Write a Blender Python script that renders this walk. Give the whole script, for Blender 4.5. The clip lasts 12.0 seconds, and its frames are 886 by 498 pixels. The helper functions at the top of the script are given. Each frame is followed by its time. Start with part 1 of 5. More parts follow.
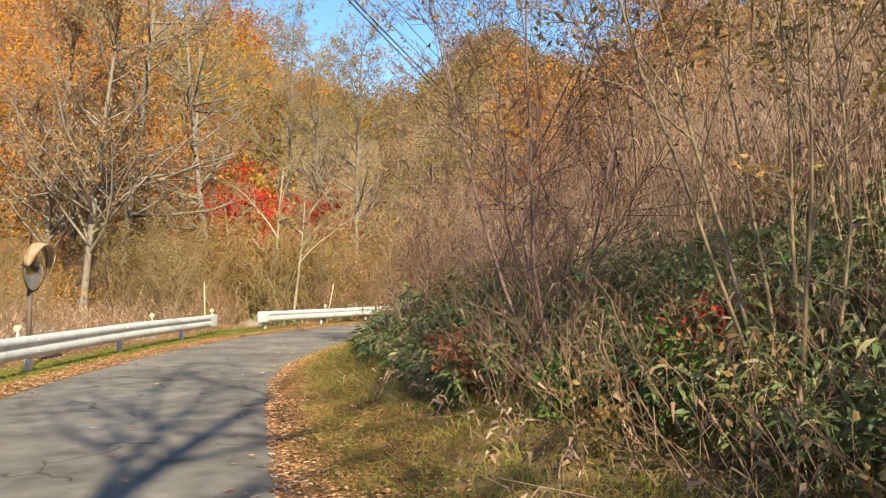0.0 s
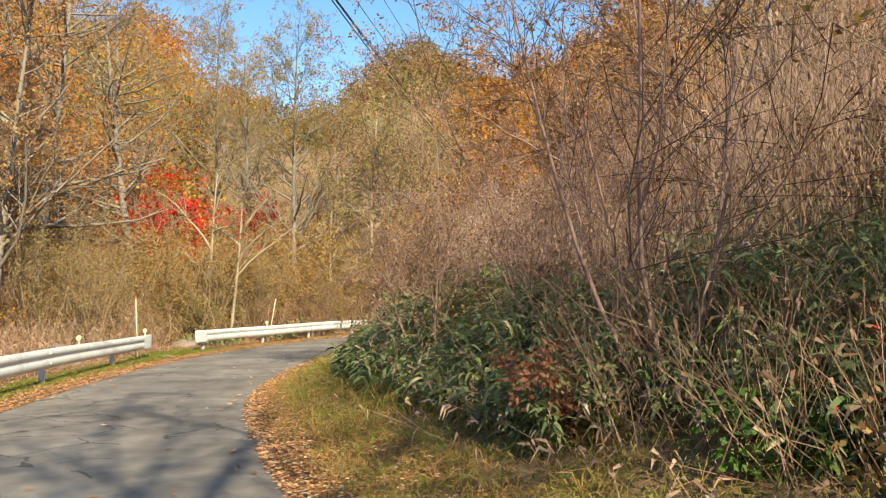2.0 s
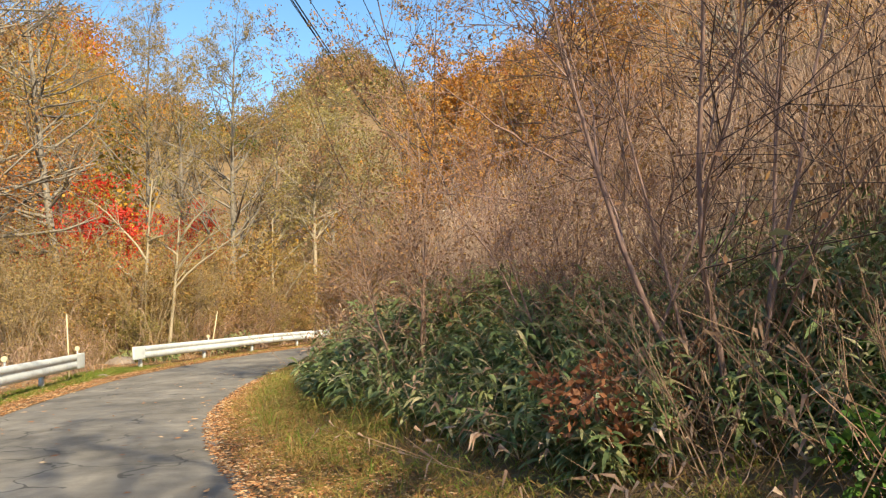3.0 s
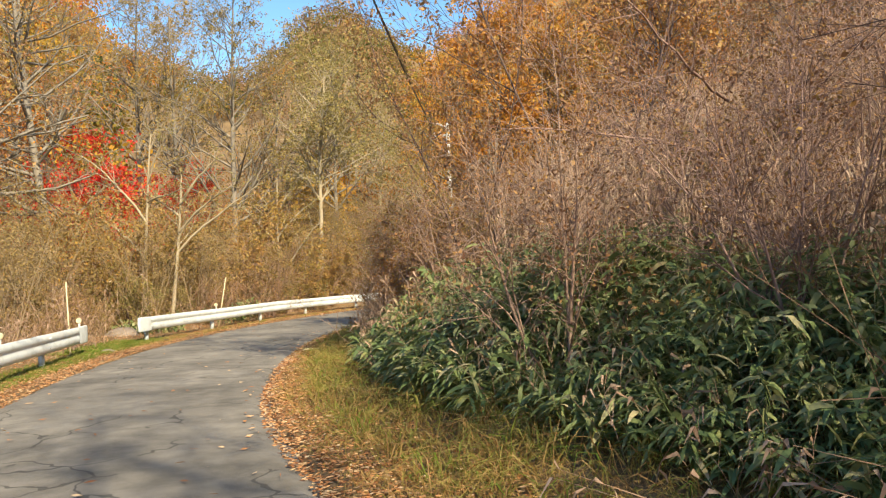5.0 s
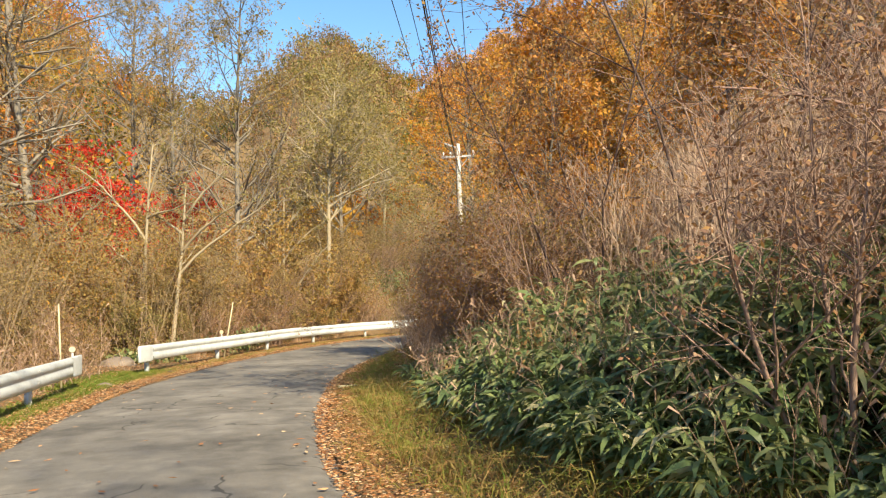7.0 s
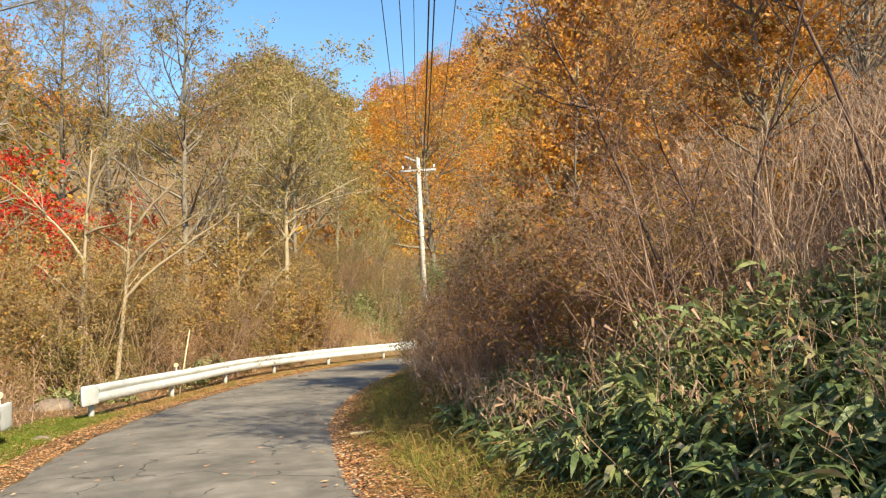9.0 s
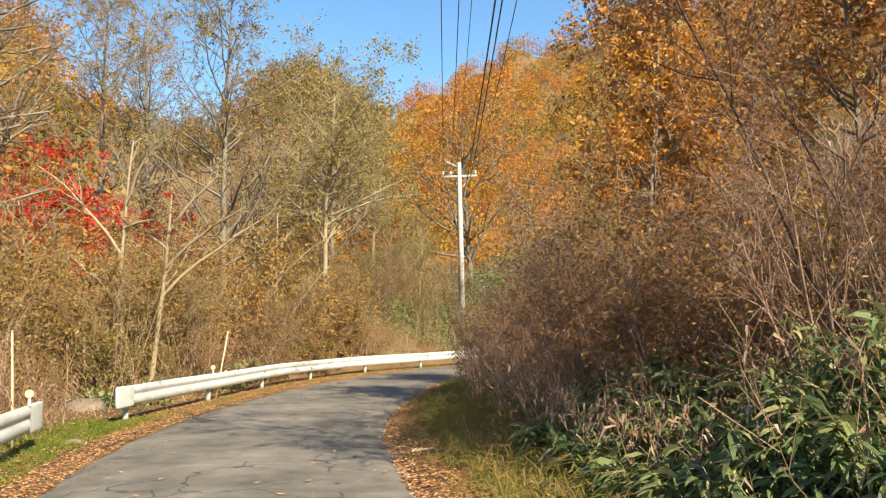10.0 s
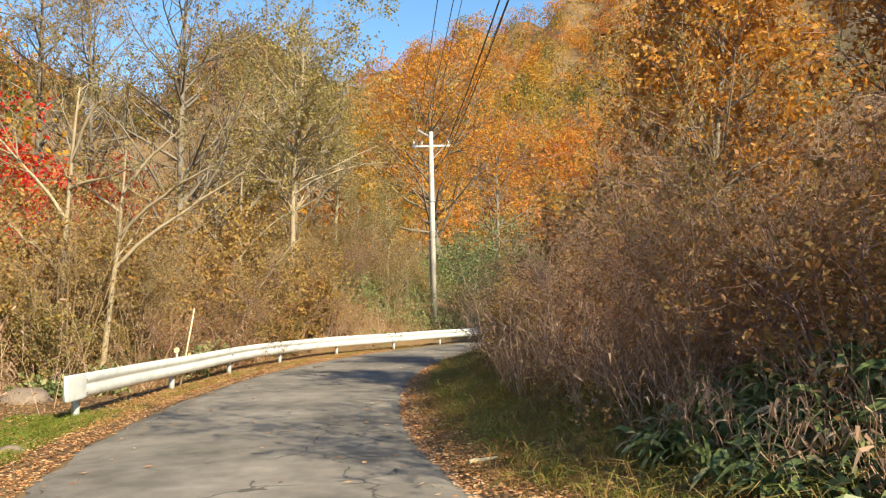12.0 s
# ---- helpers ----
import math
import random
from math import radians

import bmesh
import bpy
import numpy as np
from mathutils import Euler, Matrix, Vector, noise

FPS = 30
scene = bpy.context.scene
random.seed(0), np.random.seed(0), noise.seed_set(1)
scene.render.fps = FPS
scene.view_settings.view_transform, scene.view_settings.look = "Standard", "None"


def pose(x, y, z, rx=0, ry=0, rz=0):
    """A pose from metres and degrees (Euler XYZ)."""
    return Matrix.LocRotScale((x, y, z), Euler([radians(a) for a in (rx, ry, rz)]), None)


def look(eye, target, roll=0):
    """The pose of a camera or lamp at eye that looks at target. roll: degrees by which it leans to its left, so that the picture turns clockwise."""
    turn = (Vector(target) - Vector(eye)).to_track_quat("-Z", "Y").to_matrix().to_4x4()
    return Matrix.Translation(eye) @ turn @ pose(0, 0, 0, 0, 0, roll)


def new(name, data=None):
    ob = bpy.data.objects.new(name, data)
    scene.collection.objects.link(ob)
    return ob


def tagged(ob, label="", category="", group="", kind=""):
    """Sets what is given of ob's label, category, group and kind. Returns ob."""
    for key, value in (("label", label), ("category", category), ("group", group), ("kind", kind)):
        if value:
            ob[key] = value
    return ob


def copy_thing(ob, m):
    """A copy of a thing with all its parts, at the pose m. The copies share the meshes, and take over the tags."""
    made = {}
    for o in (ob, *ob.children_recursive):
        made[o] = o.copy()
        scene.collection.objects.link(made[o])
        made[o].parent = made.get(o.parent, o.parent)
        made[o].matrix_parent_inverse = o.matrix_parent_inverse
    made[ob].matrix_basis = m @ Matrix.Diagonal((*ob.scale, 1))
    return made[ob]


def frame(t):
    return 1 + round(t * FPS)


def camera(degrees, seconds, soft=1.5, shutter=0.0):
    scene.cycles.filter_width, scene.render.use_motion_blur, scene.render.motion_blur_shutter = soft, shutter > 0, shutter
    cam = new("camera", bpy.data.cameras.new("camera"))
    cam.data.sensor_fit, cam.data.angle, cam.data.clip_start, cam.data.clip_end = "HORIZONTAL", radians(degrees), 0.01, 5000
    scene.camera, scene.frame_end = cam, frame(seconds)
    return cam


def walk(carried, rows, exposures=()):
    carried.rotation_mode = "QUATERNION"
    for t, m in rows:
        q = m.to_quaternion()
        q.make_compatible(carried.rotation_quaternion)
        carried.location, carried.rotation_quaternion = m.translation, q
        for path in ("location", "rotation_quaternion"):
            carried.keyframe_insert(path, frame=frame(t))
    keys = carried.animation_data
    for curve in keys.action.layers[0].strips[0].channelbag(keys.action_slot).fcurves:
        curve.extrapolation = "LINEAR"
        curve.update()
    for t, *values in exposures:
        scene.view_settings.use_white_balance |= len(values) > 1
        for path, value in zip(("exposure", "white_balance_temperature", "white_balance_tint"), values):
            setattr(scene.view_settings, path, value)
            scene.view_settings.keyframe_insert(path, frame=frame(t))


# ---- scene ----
cam = camera(59.7, 12.0, 1.25)
PATH = [
    (0, (0.826, -2.968, 1.364), (0.857, -0.971, 1.472), 0.1),
    (0.5, (0.494, -2.567, 1.353), (0.507, -0.57, 1.452), 0.3),
    (1, (0.255, -2.068, 1.326), (0.332, -0.071, 1.416), -0.4),
    (1.5, (-0.005, -1.619, 1.34), (0.116, 0.374, 1.455), -1.4),
    (2, (-0.236, -1.084, 1.325), (-0.002, 0.897, 1.466), -1.1),
    (2.5, (-0.44, -0.591, 1.341), (-0.129, 1.379, 1.494), -3.1),
    (2.7, (-0.529, -0.406, 1.333), (-0.182, 1.558, 1.49), -2.9),
    (4.3, (-1.329, 1.337, 1.511), (-0.827, 3.268, 1.638), -1.6),
    (4.5, (-1.395, 1.594, 1.492), (-0.91, 3.531, 1.603), -1.9),
    (5, (-1.644, 2.207, 1.467), (-1.205, 4.157, 1.53), -2.3),
    (5.5, (-1.823, 2.846, 1.453), (-1.385, 4.793, 1.583), -2.4),
    (6, (-2.027, 3.423, 1.468), (-1.584, 5.367, 1.622), -2.2),
    (6.5, (-2.206, 3.985, 1.447), (-1.725, 5.92, 1.61), -1.1),
    (7, (-2.383, 4.603, 1.443), (-1.91, 6.542, 1.579), -1.7),
    (7.2, (-2.445, 4.823, 1.433), (-1.956, 6.759, 1.556), -1.8),
    (8.8, (-3.039, 7.145, 1.493), (-2.383, 9.027, 1.666), -2.4),
    (9, (-3.09, 7.367, 1.509), (-2.456, 9.255, 1.695), -2.9),
    (9.5, (-3.229, 7.929, 1.484), (-2.662, 9.837, 1.677), -2.1),
    (10, (-3.318, 8.558, 1.461), (-2.754, 10.464, 1.678), -1.1),
    (10.5, (-3.42, 9.19, 1.466), (-2.877, 11.103, 1.679), -0.8),
    (11, (-3.51, 9.782, 1.439), (-2.945, 11.688, 1.653), -0.4),
    (11.5, (-3.59, 10.432, 1.449), (-2.994, 12.329, 1.661), -2.3),
    (12, (-3.735, 11.039, 1.441), (-3.042, 12.908, 1.604), -1.0),
]
walk(cam, [(t, look(e, a, r)) for t, e, a, r in PATH], [(0, 1.13, 7500, 4), (9, 1.13, 7500, 4), (10, 1.1, 7500, 4), (12, 1.1, 7500, 4)])

# ---- sky and sun ----
SUN_DIR = Vector((0.26, -0.745, 0.6)).normalized()
world = bpy.data.worlds.new("world")
scene.world = world
world.use_nodes = True
wn = world.node_tree.nodes
sky = wn.new("ShaderNodeTexSky")
sky.sky_type, sky.sun_disc = "NISHITA", False
sky.sun_elevation, sky.sun_rotation = math.asin(SUN_DIR.z), math.atan2(SUN_DIR.x, SUN_DIR.y)
sky.altitude, sky.dust_density, sky.ozone_density = 800, 0.3, 2.0
deep = wn.new("ShaderNodeHueSaturation")
deep.inputs["Saturation"].default_value = 1.2
world.node_tree.links.new(sky.outputs[0], deep.inputs["Color"])
world.node_tree.links.new(deep.outputs[0], wn["Background"].inputs[0])
wn["Background"].inputs[1].default_value = 0.14
lamp = bpy.data.lights.new("sun", "SUN")
lamp.energy, lamp.angle, lamp.color = 5.0, radians(0.55), (1.0, 0.89, 0.72)
sun = new("sun", lamp)
sun.matrix_world = look(SUN_DIR * 60, (0, 0, 0))

# ---- materials ----


def nodes_of(name):
    m = bpy.data.materials.new(name)
    m.use_nodes = True
    return m, m.node_tree.nodes, m.node_tree.links, m.node_tree.nodes["Principled BSDF"]


def ramp_node(nodes, stops):
    r = nodes.new("ShaderNodeValToRGB")
    e = r.color_ramp.elements
    while len(e) < len(stops):
        e.new(0.5)
    for k, c in enumerate(stops):
        e[k].position = k / (len(stops) - 1)
        e[k].color = (*c, 1)
    return r


def noise_node(nodes, links, scale, detail=4.0, rough=0.6, space="Object", stretch=None):
    c = nodes.new("ShaderNodeTexCoord")
    n = nodes.new("ShaderNodeTexNoise")
    n.inputs["Scale"].default_value, n.inputs["Detail"].default_value, n.inputs["Roughness"].default_value = scale, detail, rough
    src = c.outputs[space]
    if stretch:
        mp = nodes.new("ShaderNodeMapping")
        mp.inputs["Scale"].default_value = stretch
        links.new(src, mp.inputs[0])
        src = mp.outputs[0]
    links.new(src, n.inputs["Vector"])
    return n


def math_node(nodes, links, op, a, b):
    m = nodes.new("ShaderNodeMath")
    m.operation = op
    for k, v in enumerate((a, b)):
        if isinstance(v, (int, float)):
            m.inputs[k].default_value = v
        else:
            links.new(v, m.inputs[k])
    return m.outputs[0]


def mix_node(nodes, links, fac, a, b, blend="MIX"):
    m = nodes.new("ShaderNodeMix")
    m.data_type, m.blend_type = "RGBA", blend
    for k, v in ((0, fac), (6, a), (7, b)):
        if isinstance(v, (int, float)):
            m.inputs[k].default_value = v
        elif isinstance(v, tuple):
            m.inputs[k].default_value = (*v, 1)
        else:
            links.new(v, m.inputs[k])
    return m.outputs[2]


def leaf_material(name, stops, spread=0.5, by="object", rough=0.55, thin=0.35, patch=0.0):
    """Foliage: a colour ramp read at a mix of one random value for the plant and one for the leaf."""
    m, nodes, links, bsdf = nodes_of(name)
    geo = nodes.new("ShaderNodeNewGeometry")
    if by == "object":
        base = nodes.new("ShaderNodeObjectInfo").outputs["Random"]
    else:
        at = nodes.new("ShaderNodeAttribute")
        at.attribute_name = "hue"
        base = at.outputs["Fac"]
    v = math_node(nodes, links, "MULTIPLY", base, 1 - spread)
    w = math_node(nodes, links, "MULTIPLY", geo.outputs["Random Per Island"], spread)
    v = math_node(nodes, links, "ADD", v, w)
    if patch:
        n = noise_node(nodes, links, patch, 2)
        v = math_node(nodes, links, "ADD", v, math_node(nodes, links, "MULTIPLY", math_node(nodes, links, "SUBTRACT", n.outputs[0], 0.5), 0.9))
    ramp = ramp_node(nodes, stops)
    links.new(v, ramp.inputs[0])
    links.new(ramp.outputs[0], bsdf.inputs["Base Color"])
    bsdf.inputs["Roughness"].default_value = rough
    bsdf.inputs["Specular IOR Level"].default_value = 0.3
    tr = nodes.new("ShaderNodeBsdfTranslucent")
    links.new(ramp.outputs[0], tr.inputs[0])
    mx = nodes.new("ShaderNodeMixShader")
    mx.inputs[0].default_value = thin
    links.new(bsdf.outputs[0], mx.inputs[1])
    links.new(tr.outputs[0], mx.inputs[2])
    links.new(mx.outputs[0], nodes["Material Output"].inputs[0])
    return m


def surface_material(name, stops, scale, fine, bump=0.3, rough=0.85, stretch=None, metal=0.0, bump_scale=None):
    """A solid: two noises, coarse and fine, through a ramp, with fine relief."""
    m, nodes, links, bsdf = nodes_of(name)
    a = noise_node(nodes, links, scale, 4, 0.6, "Object", stretch)
    b = noise_node(nodes, links, fine, 6, 0.7, "Object", stretch)
    v = math_node(nodes, links, "ADD", math_node(nodes, links, "MULTIPLY", a.outputs[0], 0.9), math_node(nodes, links, "MULTIPLY", b.outputs[0], 0.8))
    v = math_node(nodes, links, "SUBTRACT", v, 0.35)
    ramp = ramp_node(nodes, stops)
    links.new(v, ramp.inputs[0])
    links.new(ramp.outputs[0], bsdf.inputs["Base Color"])
    bsdf.inputs["Roughness"].default_value, bsdf.inputs["Metallic"].default_value = rough, metal
    bp = nodes.new("ShaderNodeBump")
    bp.inputs["Strength"].default_value = bump
    bp.inputs["Distance"].default_value = 0.02 if bump_scale is None else bump_scale
    links.new(b.outputs[0], bp.inputs["Height"])
    links.new(bp.outputs[0], bsdf.inputs["Normal"])
    return m


def asphalt_material():
    m, nodes, links, bsdf = nodes_of("worn asphalt")
    big = noise_node(nodes, links, 0.55, 4, 0.6)
    mid = noise_node(nodes, links, 3.0, 5, 0.65)
    grit = noise_node(nodes, links, 140, 3, 0.8)
    ramp = ramp_node(nodes, [(0.075, 0.068, 0.06), (0.165, 0.15, 0.131), (0.28, 0.255, 0.222)])
    v = math_node(nodes, links, "ADD", math_node(nodes, links, "MULTIPLY", big.outputs[0], 0.7), math_node(nodes, links, "MULTIPLY", mid.outputs[0], 0.5))
    v = math_node(nodes, links, "ADD", math_node(nodes, links, "MULTIPLY", math_node(nodes, links, "SUBTRACT", v, 0.42), 2.3), math_node(nodes, links, "MULTIPLY", math_node(nodes, links, "SUBTRACT", grit.outputs[0], 0.5), 0.9))
    links.new(v, ramp.inputs[0])
    # cracks along warped cells, only in patches
    c = nodes.new("ShaderNodeTexCoord")
    warp = nodes.new("ShaderNodeTexNoise")
    warp.inputs["Scale"].default_value = 2.2
    links.new(c.outputs["Object"], warp.inputs["Vector"])
    off = nodes.new("ShaderNodeVectorMath")
    off.operation = "SCALE"
    off.inputs["Scale"].default_value = 0.55
    links.new(warp.outputs["Color"], off.inputs[0])
    add = nodes.new("ShaderNodeVectorMath")
    links.new(c.outputs["Object"], add.inputs[0])
    links.new(off.outputs[0], add.inputs[1])
    vor = nodes.new("ShaderNodeTexVoronoi")
    vor.feature = "DISTANCE_TO_EDGE"
    vor.inputs["Scale"].default_value = 0.9
    links.new(add.outputs[0], vor.inputs["Vector"])
    line = math_node(nodes, links, "LESS_THAN", vor.outputs["Distance"], 0.011)
    patch = noise_node(nodes, links, 0.35, 2)
    keep = math_node(nodes, links, "GREATER_THAN", patch.outputs[0], 0.5)
    crack = math_node(nodes, links, "MULTIPLY", line, keep)
    col = mix_node(nodes, links, math_node(nodes, links, "MULTIPLY", crack, 0.75), ramp.outputs[0], (0.03, 0.028, 0.025))
    links.new(col, bsdf.inputs["Base Color"])
    bsdf.inputs["Roughness"].default_value = 0.88
    h = math_node(nodes, links, "SUBTRACT", math_node(nodes, links, "ADD", grit.outputs[0], mid.outputs[0]), math_node(nodes, links, "MULTIPLY", crack, 1.5))
    bp = nodes.new("ShaderNodeBump")
    bp.inputs["Strength"].default_value, bp.inputs["Distance"].default_value = 0.55, 0.008
    links.new(h, bp.inputs["Height"])
    links.new(bp.outputs[0], bsdf.inputs["Normal"])
    return m


ASPHALT = asphalt_material()
SOIL = surface_material("leaf strewn soil", [(0.05, 0.032, 0.018), (0.12, 0.075, 0.035), (0.2, 0.125, 0.055), (0.14, 0.13, 0.05)], 0.35, 9.0, 0.8, 0.95, None, 0, 0.05)
BARK_GREY = surface_material("grey bark", [(0.09, 0.075, 0.058), (0.2, 0.17, 0.135), (0.34, 0.3, 0.24)], 3, 22, 0.6, 0.9, (1, 1, 0.25))
BARK_PALE = surface_material("pale bark", [(0.2, 0.16, 0.1), (0.33, 0.27, 0.18), (0.46, 0.39, 0.28)], 3, 25, 0.4, 0.85, (1, 1, 0.3))
BARK_BROWN = surface_material("red brown twigs", [(0.14, 0.085, 0.065), (0.28, 0.18, 0.135), (0.43, 0.31, 0.24)], 4, 30, 0.4, 0.85, (1, 1, 0.3))
BARK_DARK = surface_material("dark purple brown bark", [(0.04, 0.026, 0.022), (0.1, 0.062, 0.052), (0.19, 0.125, 0.1)], 4, 30, 0.4, 0.85, (1, 1, 0.3))
BARK_PLUM = surface_material("plum brown twigs", [(0.12, 0.07, 0.06), (0.25, 0.155, 0.13), (0.4, 0.28, 0.235)], 4, 30, 0.4, 0.85, (1, 1, 0.3))
BARK_TAN = surface_material("tan dry stems", [(0.14, 0.1, 0.06), (0.26, 0.19, 0.115), (0.4, 0.31, 0.2)], 4, 30, 0.4, 0.85, (1, 1, 0.3))
DRY = leaf_material("dry stalks", [(0.21, 0.13, 0.085), (0.35, 0.225, 0.155), (0.47, 0.33, 0.245), (0.6, 0.47, 0.35)], 0.4, "hue", 0.7, 0.2)
SASA = leaf_material("bamboo grass leaves", [(0.078, 0.12, 0.05), (0.132, 0.185, 0.07), (0.19, 0.24, 0.09), (0.26, 0.27, 0.115), (0.58, 0.48, 0.3)], 0.8, "hue", 0.42, 0.3)
TAWNY = leaf_material("tawny thicket leaves", [(0.12, 0.12, 0.035), (0.2, 0.165, 0.055), (0.3, 0.21, 0.08), (0.33, 0.2, 0.08), (0.26, 0.15, 0.075), (0.2, 0.11, 0.065)], 0.5, "hue", 0.65, 0.35)
GRASS = leaf_material("roadside grass", [(0.12, 0.22, 0.02), (0.16, 0.21, 0.035), (0.26, 0.22, 0.06), (0.36, 0.22, 0.085), (0.38, 0.19, 0.075)], 0.45, "hue", 0.6, 0.35)
LITTER = leaf_material("fallen leaves", [(0.18, 0.07, 0.03), (0.34, 0.14, 0.055), (0.5, 0.24, 0.1), (0.62, 0.36, 0.18), (0.6, 0.46, 0.3)], 1.0, "hue", 0.7, 0.2)
WOODS = leaf_material("autumn woods", [(0.06, 0.085, 0.02), (0.16, 0.15, 0.03), (0.34, 0.23, 0.045), (0.52, 0.28, 0.035), (0.54, 0.2, 0.025), (0.44, 0.11, 0.025), (0.3, 0.15, 0.055), (0.24, 0.15, 0.08)], 0.14, "hue", 0.6, 0.4)
LEAF_OLIVE = leaf_material("olive yellow leaves", [(0.17, 0.145, 0.045), (0.27, 0.205, 0.065), (0.37, 0.25, 0.075), (0.4, 0.225, 0.07), (0.31, 0.16, 0.06)], 0.6)
TAWNY_LEAF = leaf_material("tawny leaves", [(0.2, 0.18, 0.05), (0.32, 0.24, 0.08), (0.38, 0.25, 0.1), (0.3, 0.18, 0.09)], 0.6)
LEAF_ORANGE = leaf_material("orange leaves", [(0.56, 0.3, 0.035), (0.58, 0.24, 0.03), (0.52, 0.16, 0.025), (0.42, 0.11, 0.025)], 0.6)
LEAF_RUSSET = leaf_material("russet oak leaves", [(0.5, 0.29, 0.05), (0.52, 0.25, 0.04), (0.47, 0.19, 0.035), (0.38, 0.16, 0.045)], 0.8)
LEAF_RED = leaf_material("red maple leaves", [(0.42, 0.015, 0.015), (0.58, 0.025, 0.02), (0.66, 0.06, 0.03), (0.58, 0.1, 0.03)], 0.9)
LEAF_BROWN = leaf_material("withered brown leaves", [(0.16, 0.075, 0.045), (0.28, 0.14, 0.075), (0.36, 0.19, 0.09), (0.4, 0.24, 0.08), (0.3, 0.22, 0.07)], 0.7)
LEAF_RUST = leaf_material("rust brown leaves", [(0.2, 0.075, 0.04), (0.3, 0.12, 0.06), (0.38, 0.17, 0.085)], 0.7)
LEAF_TAWNY = leaf_material("tawny orange leaves", [(0.26, 0.12, 0.06), (0.34, 0.16, 0.065), (0.38, 0.2, 0.065), (0.3, 0.2, 0.07), (0.2, 0.15, 0.06)], 0.75)
LEAF_GREEN = leaf_material("green leaves", [(0.04, 0.1, 0.02), (0.08, 0.17, 0.03), (0.16, 0.24, 0.045)], 0.8)
LEAF_YELLOW = leaf_material("yellow green leaves", [(0.19, 0.175, 0.065), (0.29, 0.24, 0.085), (0.39, 0.29, 0.09)], 0.7)
LEAF_DARK = leaf_material("evergreen needles", [(0.02, 0.04, 0.015), (0.04, 0.07, 0.025)], 0.7)
PAINT = surface_material("weathered white paint", [(0.3, 0.31, 0.3), (0.56, 0.6, 0.61), (0.68, 0.725, 0.745)], 1.6, 9, 0.05, 0.4)
RUST = surface_material("dark rusted steel", [(0.05, 0.035, 0.03), (0.1, 0.075, 0.06), (0.16, 0.11, 0.08)], 4, 30, 0.2, 0.7)
CONCRETE = surface_material("weathered concrete", [(0.3, 0.28, 0.25), (0.45, 0.43, 0.39), (0.55, 0.53, 0.48)], 1.5, 30, 0.2, 0.85)
STONE = surface_material("brown grey stone", [(0.1, 0.075, 0.06), (0.2, 0.155, 0.125), (0.3, 0.25, 0.2)], 2, 16, 0.8, 0.9)
STEEL = surface_material("galvanised steel", [(0.4, 0.4, 0.4), (0.6, 0.6, 0.6), (0.7, 0.7, 0.7)], 3, 30, 0.1, 0.5, None, 0.6)
RUBBER = surface_material("black cable sheath", [(0.012, 0.012, 0.014), (0.02, 0.02, 0.022), (0.03, 0.03, 0.032)], 3, 30, 0.05, 0.5)
HOOD = surface_material("faded orange paint", [(0.4, 0.24, 0.12), (0.55, 0.4, 0.26), (0.62, 0.5, 0.36)], 3, 30, 0.1, 0.6)
CANE = surface_material("bleached cane", [(0.4, 0.33, 0.2), (0.55, 0.47, 0.3), (0.65, 0.57, 0.4)], 6, 30, 0.1, 0.7)
PORCELAIN = surface_material("white porcelain", [(0.6, 0.6, 0.58), (0.75, 0.75, 0.73), (0.85, 0.85, 0.83)], 6, 30, 0.05, 0.3)
MIRROR, _mn, _ml, _mb = nodes_of("mirror glass")
_mb.inputs["Metallic"].default_value, _mb.inputs["Roughness"].default_value = 1.0, 0.06
_mb.inputs["Base Color"].default_value = (0.75, 0.76, 0.76, 1)

# ---- mesh helpers ----
rng = np.random.default_rng(7)


def grid_mesh(name, verts, faces, material, hue=None, smooth=False):
    """A mesh from arrays: verts (n, 3), faces (m, 3 or 4); hue: one value a face."""
    me = bpy.data.meshes.new(name)
    verts, faces = np.asarray(verts, np.float32), np.asarray(faces, np.int32)
    k = faces.shape[1]
    me.vertices.add(len(verts))
    me.vertices.foreach_set("co", verts.ravel())
    me.loops.add(faces.size)
    me.loops.foreach_set("vertex_index", faces.ravel())
    me.polygons.add(len(faces))
    me.polygons.foreach_set("loop_start", np.arange(0, faces.size, k, dtype=np.int32))
    me.polygons.foreach_set("use_smooth", np.full(len(faces), smooth))
    if hue is not None:
        at = me.attributes.new("hue", "FLOAT", "FACE")
        at.data.foreach_set("value", np.asarray(hue, np.float32))
    me.update(calc_edges=True)
    me.materials.append(material)
    return me


def part_of(name, me, parent=None, label=""):
    ob = new(name, me)
    ob.parent = parent
    return tagged(ob, label) if label else ob


def part(name, bm, material, parent, label="", smooth=False):
    """Links a bmesh as one mesh object under a thing or a part."""
    me = bpy.data.meshes.new(name)
    if smooth:
        for f in bm.faces:
            f.smooth = True
    bm.to_mesh(me)
    bm.free()
    me.materials.append(material)
    return part_of(name, me, parent, label)


def thing(name, label, category, m=None, group="", kind=""):
    ob = new(name)
    ob.empty_display_size = 0.2
    if m is not None:
        ob.matrix_world = m
    return tagged(ob, label, category, group, kind)


def unit(v):
    return v / np.maximum(np.linalg.norm(v, axis=-1, keepdims=True), 1e-9)


